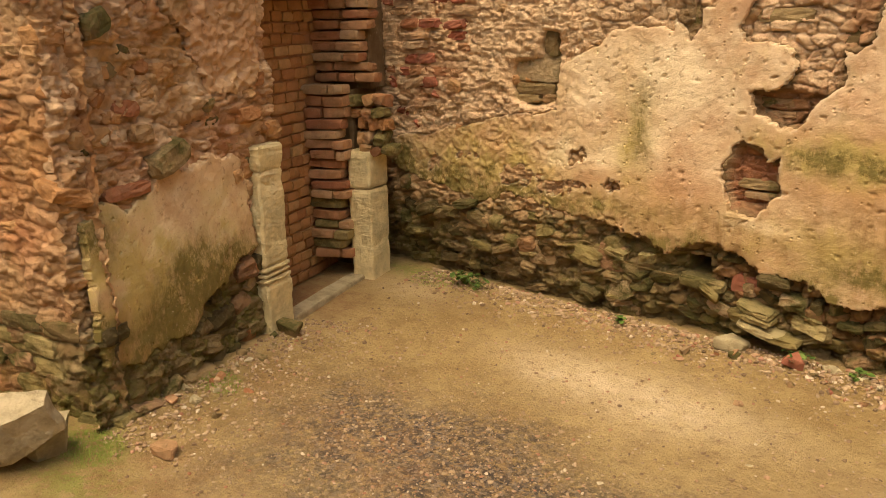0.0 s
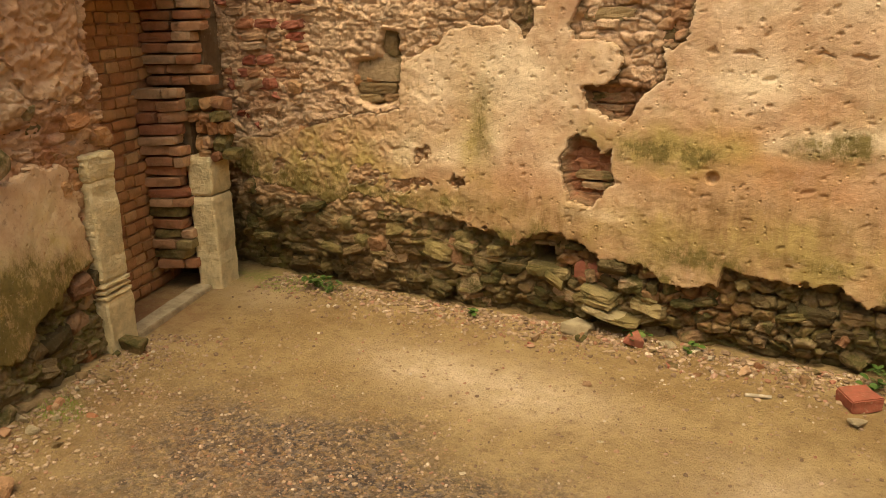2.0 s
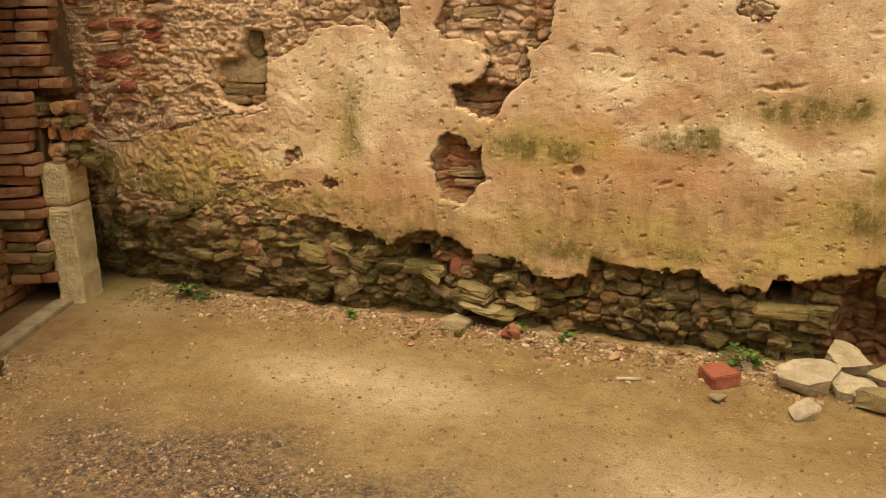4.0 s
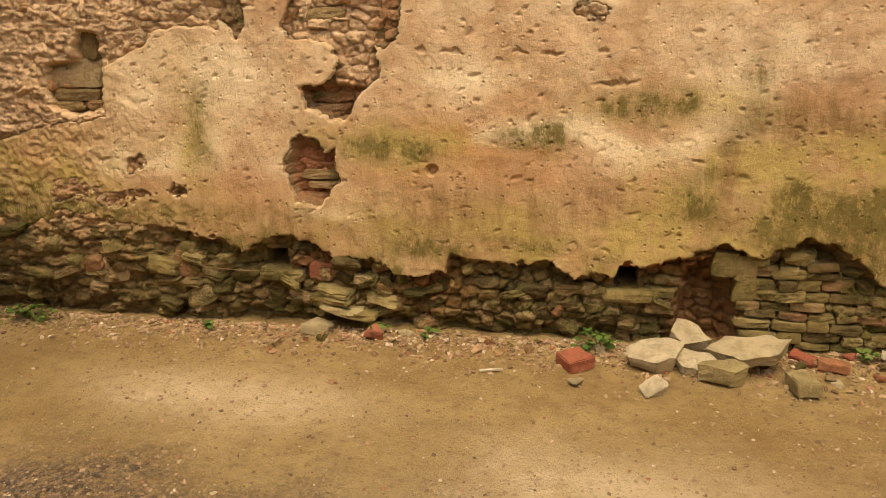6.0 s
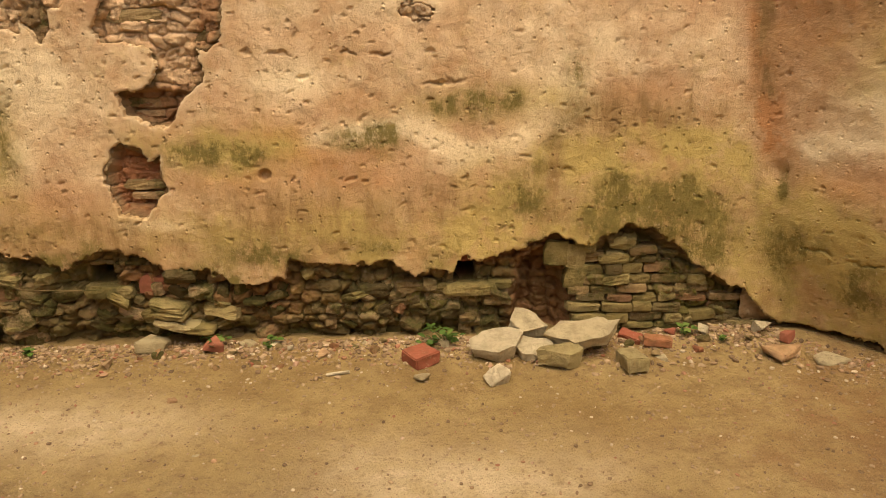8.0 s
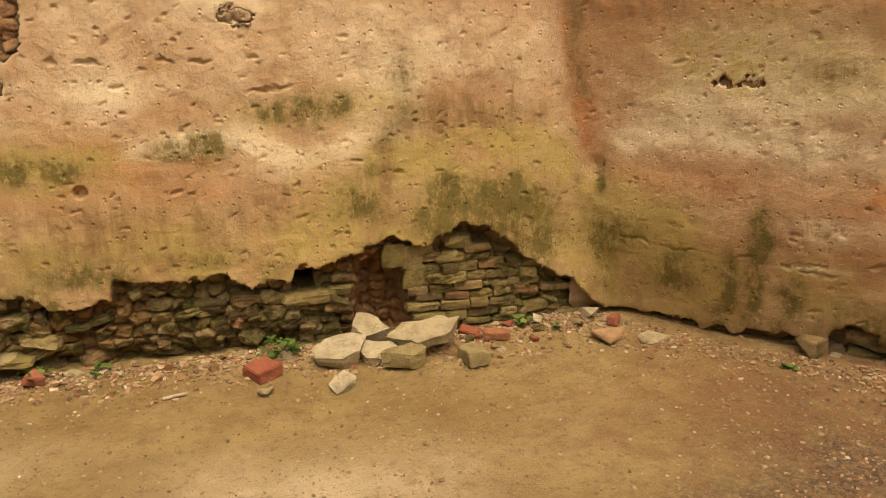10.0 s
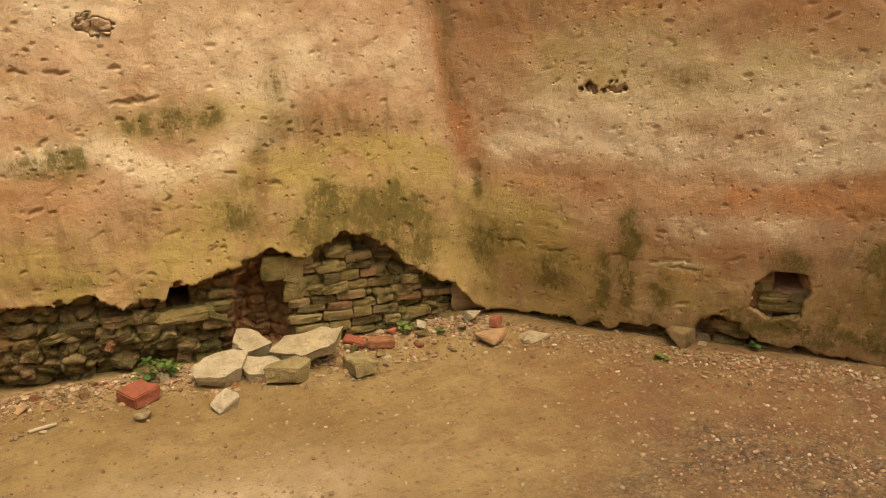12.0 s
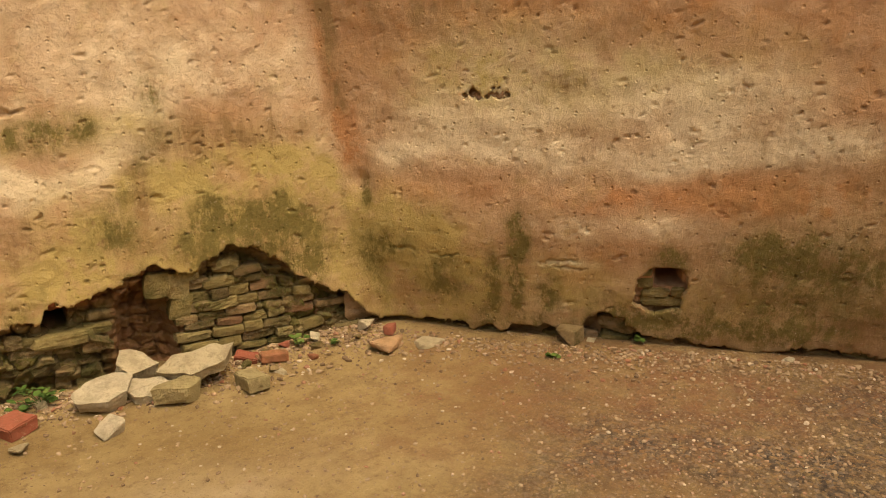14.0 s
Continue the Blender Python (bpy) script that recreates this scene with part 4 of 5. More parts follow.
part("lintel", body(LEFT, 0.04, 1.5, OPEN[2], TOP, -0.5, -0.01), CORE, left_wall)
# cap out of view, added to keep light out behind the plaster
part("coping", body(LEFT, -1.2, 1.5, TOP - 0.02, TOP + 0.12, -0.7, 0.05), CORE, left_wall)

# the wall that turns off at the left
return_wall = tagged(new("wall_return"), "short return of crumbling brick and stone", "wall", kind="structure")


def return_depth(s, z):
    return -0.04 + fbm(s, z, 0.22, 523, 5) * 0.04 + rubble(s, z, 0.12, 0.07, 851, 0.013) + rubble(s, z, 0.045, 0.03, 861, 0.009) - 0.05 * smooth(0.12, 0.0, s)


core_sheet("rubble_core", RETURN, np.arange(-0.02, 1.7, 0.008), np.arange(-0.10, TOP, 0.008), return_depth,
           lambda s, z: {"ochre": 0.9 * smooth(0.3, 0.6, z), "red": np.clip(0.2 + 0.7 * fbm(s, z, 0.3, 531, 3), 0, 1), "pale": np.clip(0.12 + 0.5 * fbm(s, z, 0.25, 537, 3), 0, 1) * smooth(0.3, 0.6, z), "moss": np.clip(smooth(0.5, 0.1, z), 0, 1)}, return_wall, grain=(0.12, 0.07, 851))
part("wall_body", body(RETURN, 0.10, 2.2, -0.1, TOP, -0.9, -0.2), CORE, return_wall)

# plain walls behind the camera close the room
for name, lo, hi in (("wall_east", (4.02, -3.6, -0.1), (4.5, 1.45, TOP)), ("wall_south", (-4.6, -4.0, -0.1), (4.5, -3.6, TOP)), ("wall_west", (-4.9, -4.0, -0.1), (-4.45, 0.9, TOP))):
    bm = bmesh.new()
    box(bm, lo, hi)
    ob = link(name, mesh_of(bm, name), PLASTER)
    tagged(ob, "plain old plastered wall of the roofless room", "wall", kind="structure")

# ---- ground ----
BACK_DEPTH = -0.30


def heap(x, y):
    """How much debris lies at the foot of the main wall."""
    off = 3.66 - y
    return smooth(0.42, 0.02, off + 0.08 * fbm(x, y, 0.4, 600, 3)) * (0.35 + 0.65 * smooth(-2.2, -1.2, x))


def ground_height(x, y):
    h = fbm(x, y, 1.2, 601, 4) * 0.014 + fbm(x, y, 0.14, 607, 3) * 0.005
    h = h + 0.035 * heap(x, y)
    r = -(x - 1.42) * 0.668 - (y - 3.62) * 0.744
    h = h + 0.03 * smooth(0.45, 0.05, r)
    q = (x + 3.33) * 0.946 + (y - 2.42) * 0.326
    return h + 0.03 * smooth(0.35, 0.0, q) * smooth(2.6, 2.2, y)


gx = np.concatenate([np.linspace(-9, -4.3, 12), np.arange(-4.2, 4.0, 0.022), np.linspace(4.1, 9, 12)])
gy = np.concatenate([np.linspace(-9, 0.4, 20), np.arange(0.45, 4.2, 0.022), np.linspace(4.3, 9, 12)])
GX, GY = np.meshgrid(gx, gy)
ground = sheet("ground", np.stack([GX, GY, ground_height(GX, GY)], -1), np.ones((len(gy) - 1, len(gx) - 1), bool), GROUND, None, {
    "dark": np.clip(spots(GX, GY, [(-1.75, 2.0, 0.8, 0.34, 1.0), (-1.3, 1.7, 0.8, 0.4, 1.0), (-1.0, 2.1, 0.5, 0.2, 0.6), (2.4, 1.65, 0.7, 0.6, 0.9), (1.9, 2.2, 0.4, 0.3, 0.6), (-0.9, 2.1, 0.4, 0.15, 0.4)], 0.5, 611), 0, 1),
    "pale": spots(GX, GY, [(-1.62, 2.88, 0.45, 0.19, 1.0), (-1.3, 2.88, 0.3, 0.15, 0.6), (0.03, 2.48, 0.45, 0.22, 1.0), (-0.2, 2.3, 0.5, 0.2, 0.4), (-3.3, 3.3, 0.35, 0.15, 0.4)], 0.3, 617),
    "moss": spots(GX, GY, [(-2.9, 1.17, 0.16, 0.10, 1.0), (-3.0, 1.8, 0.14, 0.10, 0.7), (-3.3, 3.55, 0.3, 0.08, 0.8), (-2.7, 1.0, 0.25, 0.12, 0.7)], 0.5, 623),
    "red": np.clip(spots(GX, GY, [(2.6, 2.2, 0.9, 0.6, 0.9), (2.0, 2.7, 0.7, 0.4, 0.6), (-2.0, 1.9, 0.6, 0.25, 0.6), (-2.5, 1.1, 0.5, 0.2, 0.6), (3.0, 1.2, 0.9, 0.9, 0.7), (-3.6, 2.8, 0.25, 0.25, 1.0)], 0.5, 631), 0, 1)})
tagged(ground, "trodden sandy earth floor strewn with grit", "ground", kind="structure")


def lie(x, y):
    return float(ground_height(np.array([[x]]), np.array([[y]]))[0, 0])


# ---- the doorway: brick filling, brick jamb, stone posts, sill ----
rnd = random.Random(7)
filling = tagged(new("blocked_doorway"), "doorway closed with weathered red brick", "brickwork", kind="structure")
core_sheet("mortar_bed", LEFT, np.arange(-0.05, 1.15, 0.02), np.arange(-0.1, 2.2, 0.02), lambda s, z: BACK_DEPTH - 0.022 + fbm(s, z, 0.2, 701, 3) * 0.006,
           lambda s, z: {"ochre": 0.4 + 0 * s, "red": 0.5 + 0 * s, "pale": 0 * s, "moss": smooth(0.5, 0.1, z) * 0.8}, filling)
part("backing", body(LEFT, -0.1, 1.5, -0.1, TOP, -0.8, BACK_DEPTH - 0.04), CORE, filling)
masonry(LEFT, filling, "brick", rnd, 0.05, 1.0, 0.02, 1.75, (0.054, 0.062), (0.09, 0.145), FILLBRICK, BACK_DEPTH - 0.004, BRICKS, 0.02, 0.8, None, 0.08, 0.006, 300, 0.005)
# the jamb beside it, of rough brick courses, turned to face the opening
JAMBWALL = Wall((-3.872, 3.085), 22, -1)
jamb = tagged(new("brick_jamb"), "rough brick jamb with ragged courses behind the stone post", "brickwork", kind="structure")
part("backing", body(JAMBWALL, -0.02, 0.24, 0.10, 1.16, -0.5, -0.14), CORE, jamb)
part("upper_backing", body(JAMBWALL, -0.02, 0.32, 1.16, 2.2, -0.5, -0.235), CORE, jamb)
zz = 0.14
while zz < 2.1:
    h = rnd.uniform(0.048, 0.060)
    s = -0.01 + rnd.uniform(-0.02, 0.02)
    top = 0.20 if zz < 1.16 else 0.30
    while s < top:
        w = min(rnd.uniform(0.10, 0.24), (0.25 if zz < 1.16 else 0.40) - s)
        m = JAMBWALL.at(s + w / 2, zz + h / 2, rnd.uniform(-0.03, 0.02) - 0.05 - (0.13 if zz > 1.16 else 0), (w, 0.12, h), rnd.gauss(0, 1.5), rnd.gauss(0, 4), rnd.gauss(0, 3))
        mat = GREENBRICK if zz < 0.50 and rnd.random() < 0.5 else BRICK
        link("brick", variant(BRICKS, rnd.randrange(99), mat), mat, jamb, m=m)
        s += w + 0.008
    zz += h + 0.009


def shaft(plan, z0, z1, cuts, seed, rows=26):
    """A dressed stone of a given plan, with worn arrises; cuts thin it at some heights."""
    r = random.Random(seed)
    cx, cy = sum(p[0] for p in plan) / len(plan), sum(p[1] for p in plan) / len(plan)
    ring = []
    for (ax, ay), (bx, by), (ex, ey) in zip(plan[-1:] + plan[:-1], plan, plan[1:] + plan[:1]):
        for ox, oy in ((ax, ay), (ex, ey)):
            far = math.hypot(ox - bx, oy - by)
            ring.append((bx + (ox - bx) * 0.010 / far, by + (oy - by) * 0.010 / far))
        if math.hypot(ex - bx, ey - by) > 0.10:
            ring += [(bx + (ex - bx) * t, by + (ey - by) * t) for t in (0.33, 0.66)]
    bm = bmesh.new()
    prev = None
    for k in range(rows + 1):
        z = z0 + (z1 - z0) * k / rows
        layer = []
        for x, y in ring:
            thin = sum(a * max(0.0, 1 - abs(z - cz) / dz) for cz, dz, a in cuts)
            thin += 0.010 if k in (0, rows) else 0.0
            far = math.hypot(x - cx, y - cy)
            q = 1 - thin / far
            v = Vector((cx + (x - cx) * q, cy + (y - cy) * q, z))
            layer.append(bm.verts.new(v + Vector(noise.noise_vector(v * 9 + Vector((seed, 0, 0)))) * 0.007 + Vector([r.uniform(-0.002, 0.002) for _ in range(3)])))
        n = len(ring)
        if prev:
            for i in range(n):
                bm.faces.new((prev[i], prev[(i + 1) % n], layer[(i + 1) % n], layer[i]))
        else:
            bm.faces.new(layer)
        prev = layer
    bm.faces.new(prev)
    return bm


def grown(plan, by):
    cx, cy = sum(p[0] for p in plan) / len(plan), sum(p[1] for p in plan) / len(plan)
    return [(x + (x - cx) * by, y + (y - cy) * by) for x, y in plan]


left_post = tagged(new("stone_post"), "weathered sandstone door post with a carved band near its foot", "door post", "stone door posts")
PLAN_A = [(-3.330, 2.497), (-3.262, 2.290), (-3.43, 2.235), (-3.50, 2.44)]
part("foot", shaft(PLAN_A, -0.05, 0.285, [], 1, 12), JAMB, left_post)
for k, z in enumerate((0.285, 0.315, 0.345)):
    part("moulding", shaft(grown(PLAN_A, 0.02 - 0.03 * (k % 2)), z, z + 0.026, [(z, 0.012, 0.006), (z + 0.026, 0.012, 0.006)], 2 + k, 4), JAMB, left_post)
part("shaft", shaft(grown(PLAN_A, -0.06), 0.37, 0.86, [(0.80, 0.06, 0.010)], 7, 26), JAMB, left_post)
part("capital", shaft(grown(PLAN_A, 0.0), 0.855, 0.985, [(0.855, 0.05, 0.014)], 8, 10), JAMB, left_post)
right_post = tagged(new("stone_post"), "cracked sandstone door post, square and broken, beside the wall", "door post", "stone door posts")
PLAN_B = [(-3.548, 3.281), (-3.605, 3.49), (-3.79, 3.44), (-3.689, 3.232)]
part("lower_block", shaft(PLAN_B, -0.05, 0.565, [(0.22, 0.06, 0.006)], 11, 30), JAMB, right_post)
part("upper_block", shaft(grown(PLAN_B, -0.01), 0.575, 0.80, [(0.79, 0.02, 0.006)], 12, 12), JAMB, right_post)
# packing of stones and mortar between posts and walls
packing = tagged(new("door_packing"), "mortar and brick bits bedded behind a door post", "masonry", kind="structure")
masonry(LEFT, packing, "stone", rnd, -0.27, -0.17, 0.02, 1.0, (0.05, 0.09), (0.06, 0.10), [OCHRE, BRICK, OCHRE], -0.03, LUMPS, 0.35, 9, None, 0.12, 0.006)
masonry(JAMBWALL, packing, "brick", rnd, 0.24, 0.44, 0.78, 1.10, (0.05, 0.08), (0.05, 0.10), [OCHRE, BRICK, GREENBRICK], -0.10, LUMPS, 0.06, 9, None, 0.14, 0.004, 120, 0.015)
bm = body(LEFT, 1.14, 1.5, -0.05, OPEN[2], -0.34, -0.20)
part("mortar_body", bm, CORE, packing)
bm = bmesh.new()
sill_frame = LEFT.frame
box(bm, (0.08, -0.01, -0.05), (0.92, 0.10, 0.028), sill_frame)
bmesh.ops.subdivide_edges(bm, edges=bm.edges, cuts=6, use_grid_fill=True)
for v in bm.verts:
    v.co += Vector(noise.noise_vector(v.co * 9)) * 0.008
bmesh.ops.bevel(bm, geom=[e for e in bm.edges if e.calc_face_angle(0) > 0.8], offset=0.006, segments=2, affect="EDGES")
sill = link("door_sill", mesh_of(bm, "door_sill"), PALE)
tagged(sill, "worn pale stone threshold of the doorway", "threshold", kind="structure")

# ---- stones bare in the walls ----
bare = one(main_present)
deep_at = one(main_depth)


def main_bare(cs, cz, w, h):
    return max(bare(cs - w * 0.45, cz + h * 0.4), bare(cs + w * 0.45, cz + h * 0.4), bare(cs, cz + h * 0.5)) < -0.005 and min(np.hypot((cs + 1.63) / 0.14, (cz - 0.37) / 0.085), np.hypot((cs - 0.11) / 0.13, (cz - 0.365) / 0.075)) > 1


def rubble_bare(cs, cz, w, h):
    return main_bare(cs, cz, w, h) and not (0.28 < cs < 0.60 and cz < 0.42)


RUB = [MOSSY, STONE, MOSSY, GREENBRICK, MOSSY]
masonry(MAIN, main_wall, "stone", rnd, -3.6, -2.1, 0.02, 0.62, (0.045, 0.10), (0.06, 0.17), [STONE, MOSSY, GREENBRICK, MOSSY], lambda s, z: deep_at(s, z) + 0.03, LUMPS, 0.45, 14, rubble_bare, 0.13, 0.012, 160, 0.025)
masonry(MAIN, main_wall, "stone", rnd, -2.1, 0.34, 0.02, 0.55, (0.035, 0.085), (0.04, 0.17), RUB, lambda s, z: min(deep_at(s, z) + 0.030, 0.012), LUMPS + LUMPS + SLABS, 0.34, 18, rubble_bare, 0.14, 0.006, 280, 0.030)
masonry(MAIN, main_wall, "brick", rnd, 0.60, 1.6, 0.0, 0.48, (0.038, 0.056), (0.07, 0.18), [GREENBRICK, MOSSY, GREENBRICK, STONE], lambda s, z: -0.030 - 0.02 * value_noise(s, z, 0.1, 5), BRICKS + SLABS, 0.10, 3.0, rubble_bare, 0.10, 0.003, 140, 0.014)
masonry(MAIN, main_wall, "brick", rnd, -0.12, 0.32, 0.20, 0.46, (0.05, 0.06), (0.09, 0.2), [GREENBRICK, STONE], lambda s, z: -0.05, SLABS, 0.1, 3, rubble_bare, 0.12, 0.01, 40, 0.015)
masonry(MAIN, main_wall, "stone", rnd, 0.62, 1.2, 0.40, 0.60, (0.05, 0.08), (0.08, 0.16), [STONE, GREENBRICK], lambda s, z: -0.055, LUMPS, 0.1, 9, rubble_bare, 0.12, 0.01, 30, 0.015)
masonry(MAIN, main_wall, "brick", rnd, -3.72, -3.10, 1.16, 1.76, (0.05, 0.062), (0.09, 0.22), [BRICK, RED, RED, LIME, LIME], lambda s, z: deep_at(s, z) + 0.012, SLABS, 0.25, 6, main_bare, 0.13, 0.012, 70, 0.022)
masonry(MAIN, main_wall, "stone", rnd, -3.72, -3.0, 0.93, 1.20, (0.03, 0.07), (0.04, 0.13), [OCHRE, LIME, LIME, RED, LIME], lambda s, z: deep_at(s, z) + 0.014, LUMPS, 0.35, 20, main_bare, 0.10, 0.008, 70, 0.02)
masonry(MAIN, main_wall, "stone", rnd, -3.1, -1.7, 1.15, 1.76, (0.03, 0.07), (0.04, 0.12), [OCHRE, LIME, LIME], lambda s, z: deep_at(s, z) + 0.002, LUMPS, 0.80, 18, main_bare, 0.10, 0.02, 30, 0.012)


def set_stone(wall, parent, name, s, z, d, w, h, deep, material, pool, seed, roll=0.0):
    link(name, variant(pool, seed, material), material, parent, m=wall.at(s, z, d - deep / 2, (w, deep, h), roll, 0, 0))


for k, (s, z, w, h, d) in enumerate([(-2.60, 1.30, 0.29, 0.15, -0.045), (-2.62, 1.19, 0.25, 0.06, -0.04), (-2.66, 1.135, 0.16, 0.045, -0.035), (-2.51, 1.14, 0.11, 0.05, -0.04), (-2.51, 1.43, 0.09, 0.13, -0.035), (-1.36, 0.90, 0.16, 0.07, -0.085), (-1.36, 0.815, 0.19, 0.045, -0.05), (-1.35, 0.765, 0.16, 0.035, -0.045),
                                     (-1.40, 0.70, 0.14, 0.05, -0.07), (-1.33, 1.185, 0.22, 0.045, -0.085), (-1.32, 1.135, 0.16, 0.035, -0.08), (-1.01, 1.50, 0.14, 0.14, -0.07), (-1.32, 1.56, 0.24, 0.06, -0.05), (-1.74, 1.53, 0.09, 0.16, -0.05), (-2.68, 0.71, 0.16, 0.07, -0.05)]):
    set_stone(MAIN, main_wall, "stone", s, z, d, w, h, 0.10, STONE if k not in (5, 8) else BRICK, SLABS, k)
for k, (s, z, w, h, roll, d, mat) in enumerate([(0.535, 0.45, 0.11, 0.12, 4, -0.04, GREENBRICK), (0.625, 0.43, 0.10, 0.13, 8, -0.045, GREENBRICK), (0.63, 0.33, 0.10, 0.13, 12, -0.05, GREENBRICK), (0.135, 0.448, 0.18, 0.035, 0, -0.045, RED), (-1.395, 0.32, 0.13, 0.10, 3, -0.06, RED), (0.12, 0.285, 0.24, 0.055, 0, -0.01, GREENBRICK),
                                                (-1.60, 0.295, 0.22, 0.06, 3, -0.03, GREENBRICK), (-2.1, 0.33, 0.18, 0.14, 5, -0.03, STONE), (-2.55, 0.28, 0.2, 0.14, -5, -0.03, STONE), (-2.28, 0.32, 0.18, 0.10, 3, -0.03, STONE), (-2.05, 0.16, 0.17, 0.10, -25, -0.02, STONE)]):
    set_stone(MAIN, main_wall, "brick" if mat in (RED, GREENBRICK) else "stone", s, z, d, w, h, 0.10, mat, SLABS, 30 + k, roll)
# thin slabs that stick out of the foot of the wall
for k, (s, z, w, roll) in enumerate([(-1.31, 0.235, 0.17, 14), (-1.30, 0.195, 0.15, 10), (-1.28, 0.145, 0.20, 12), (-1.18, 0.12, 0.16, 8)]):
    set_stone(MAIN, main_wall, "stone", s, z, 0.045, w, 0.036, 0.20, SANDY if k == 2 else GREENBRICK, SLABS, 50 + k, roll)

# right wall: stones at its foot, bricks round the small niche
rbare = one(right_present)
masonry(RIGHT, right_wall, "stone", rnd, 0.1, 2.7, -0.02, 0.20, (0.06, 0.10), (0.09, 0.22), [GREENBRICK, STONE, STONE], lambda s, z: float(right_lean(z)) - 0.03, LUMPS, 0.12, 7, lambda cs, cz, w, h: cs > 0.24 and rbare(cs, cz + h * 0.2) < 0.0, 0.12, 0.012, 60, 0.012)
for k, (s, z, w, h) in enumerate([(1.45, 0.365, 0.075, 0.06), (1.50, 0.315, 0.13, 0.045), (1.535, 0.27, 0.20, 0.05), (1.60, 0.325, 0.06, 0.05), (1.45, 0.425, 0.06, 0.045)]):
    set_stone(RIGHT, right_wall, "brick", s, z, float(right_lean(z)) - 0.025, w, h, 0.10, GREENBRICK, SLABS, 70 + k)

# left wall rubble
lbare = one(left_present)
ldeep = one(left_depth)
left_ok = lambda cs, cz, w, h: max(lbare(cs, cz), lbare(cs - w * 0.4, cz), lbare(cs + w * 0.4, cz), lbare(cs, cz + h * 0.4), lbare(cs, cz - h * 0.4)) < -0.01
masonry(LEFT, left_wall, "stone", rnd, -1.22, 0.0, 0.90, 1.78, (0.05, 0.085), (0.09, 0.25), [OCHRE, OCHRE, OCHRE, BRICK], lambda s, z: ldeep(s, z) - 0.004, SLABS, 0.45, 6, left_ok, 0.12, 0.010, 120, 0.012)
masonry(LEFT, left_wall, "stone", rnd, -1.20, 0.0, 0.92, 1.78, (0.05, 0.10), (0.06, 0.14), [OCHRE, OCHRE, LIME, STONE], lambda s, z: ldeep(s, z) + 0.010, LUMPS, 0.62, 14, left_ok, 0.12, 0.014, 60, 0.02)
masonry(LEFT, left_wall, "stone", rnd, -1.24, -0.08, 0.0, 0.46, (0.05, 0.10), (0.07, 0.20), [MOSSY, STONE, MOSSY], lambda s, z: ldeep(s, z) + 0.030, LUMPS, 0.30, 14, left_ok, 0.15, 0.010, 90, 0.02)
masonry(LEFT, left_wall, "stone", rnd, -1.26, -1.12, 0.95, 1.76, (0.05, 0.10), (0.10, 0.2), [OCHRE, LIME, OCHRE], lambda s, z: ldeep(s, z) - 0.004, LUMPS, 0.5, 9, left_ok, 0.15, 0.010, 40, 0.015)
set_stone(LEFT, left_wall, "stone", -0.72, 1.03, 0.03, 0.20, 0.10, 0.12, STONE, SLABS, 5, -18)
masonry(RETURN, return_wall, "brick", rnd, 0.14, 1.1, 0.45, 1.8, (0.05, 0.065), (0.11, 0.24), [OCHRE, OCHRE, BRICK], lambda s, z: -0.058, SLABS, 0.45, 4, None, 0.12, 0.012, 160, 0.014)
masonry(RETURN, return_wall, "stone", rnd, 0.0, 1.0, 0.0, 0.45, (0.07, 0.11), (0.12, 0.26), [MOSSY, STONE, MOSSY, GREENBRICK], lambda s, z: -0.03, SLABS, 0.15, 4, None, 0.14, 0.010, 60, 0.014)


# ---- loose stones and bricks on the ground ----
def loose(name, seed, size, x, y, turn, material, label, tilt=(0, 0), lift=0.0, count=16, category="stone", group="", power=0.5, sides=0):
    me = mesh_of(slab_stone(seed, size, sides) if sides else hull_stone(seed, size, count, 0.004, power), name)
    m = pose(0, 0, 0, tilt[0], tilt[1], turn)
    low = min((m @ v.co).z for v in me.vertices)
    ob = link(name, me, material, m=Matrix.Translation((x, y, lie(x, y) - low - 0.008 + lift)) @ m)
    return tagged(ob, label, category, group)


def brick_block(name, size, x, y, turn, material, label, tilt=(0, 0), seed=0, lift=0.0):
    bm = bmesh.new()
    box(bm, [-c / 2 for c in size], [c / 2 for c in size])
    bmesh.ops.subdivide_edges(bm, edges=bm.edges, cuts=5, use_grid_fill=True)
    for v in bm.verts:
        v.co += Vector(noise.noise_vector(v.co * 17 + Vector((seed, 0, 0)))) * 0.006
    bmesh.ops.bevel(bm, geom=[e for e in bm.edges if e.calc_face_angle(0) > 0.9], offset=0.005, segments=2, affect="EDGES")
    m = pose(0, 0, 0, tilt[0], tilt[1], turn)
    me = mesh_of(bm, name)
    low = min((m @ v.co).z for v in me.vertices)
    return tagged(link(name, me, material, m=Matrix.Translation((x, y, lie(x, y) - low - 0.006 + lift)) @ m), label, "brick")


brick_block("red_brick", (0.132, 0.12, 0.06), -0.11, 3.42, 38, RED, "broken red brick lying on the grit by the wall", (4, -3), 1)
brick_block("worn_brick", (0.10, 0.16, 0.065), 0.84, 3.345, 8, SANDY, "worn greenish brick lying on bare earth", (-6, 0), 2)
brick_block("dark_brick", (0.13, 0.07, 0.042), 1.0, 3.52, -14, BRICK, "dark weathered brick half sunk in grit", (0, 4), 3)
brick_block("red_brick", (0.11, 0.06, 0.035), 0.885, 3.585, -35, RED, "red brick fragment tilted against the rubble", (14, 8), 4, -0.012)
loose("flat_slab", 21, (0.30, 0.20, 0.06), 0.235, 3.475, 18, PALE, "flat pale limestone slab lying in the heap", (9, -4), 0.0, sides=7)
loose("flat_slab", 22, (0.22, 0.16, 0.05), 0.40, 3.46, -25, PALE, "thin broken pale slab leaning on its neighbour", (10, 5), 0.0, sides=6)
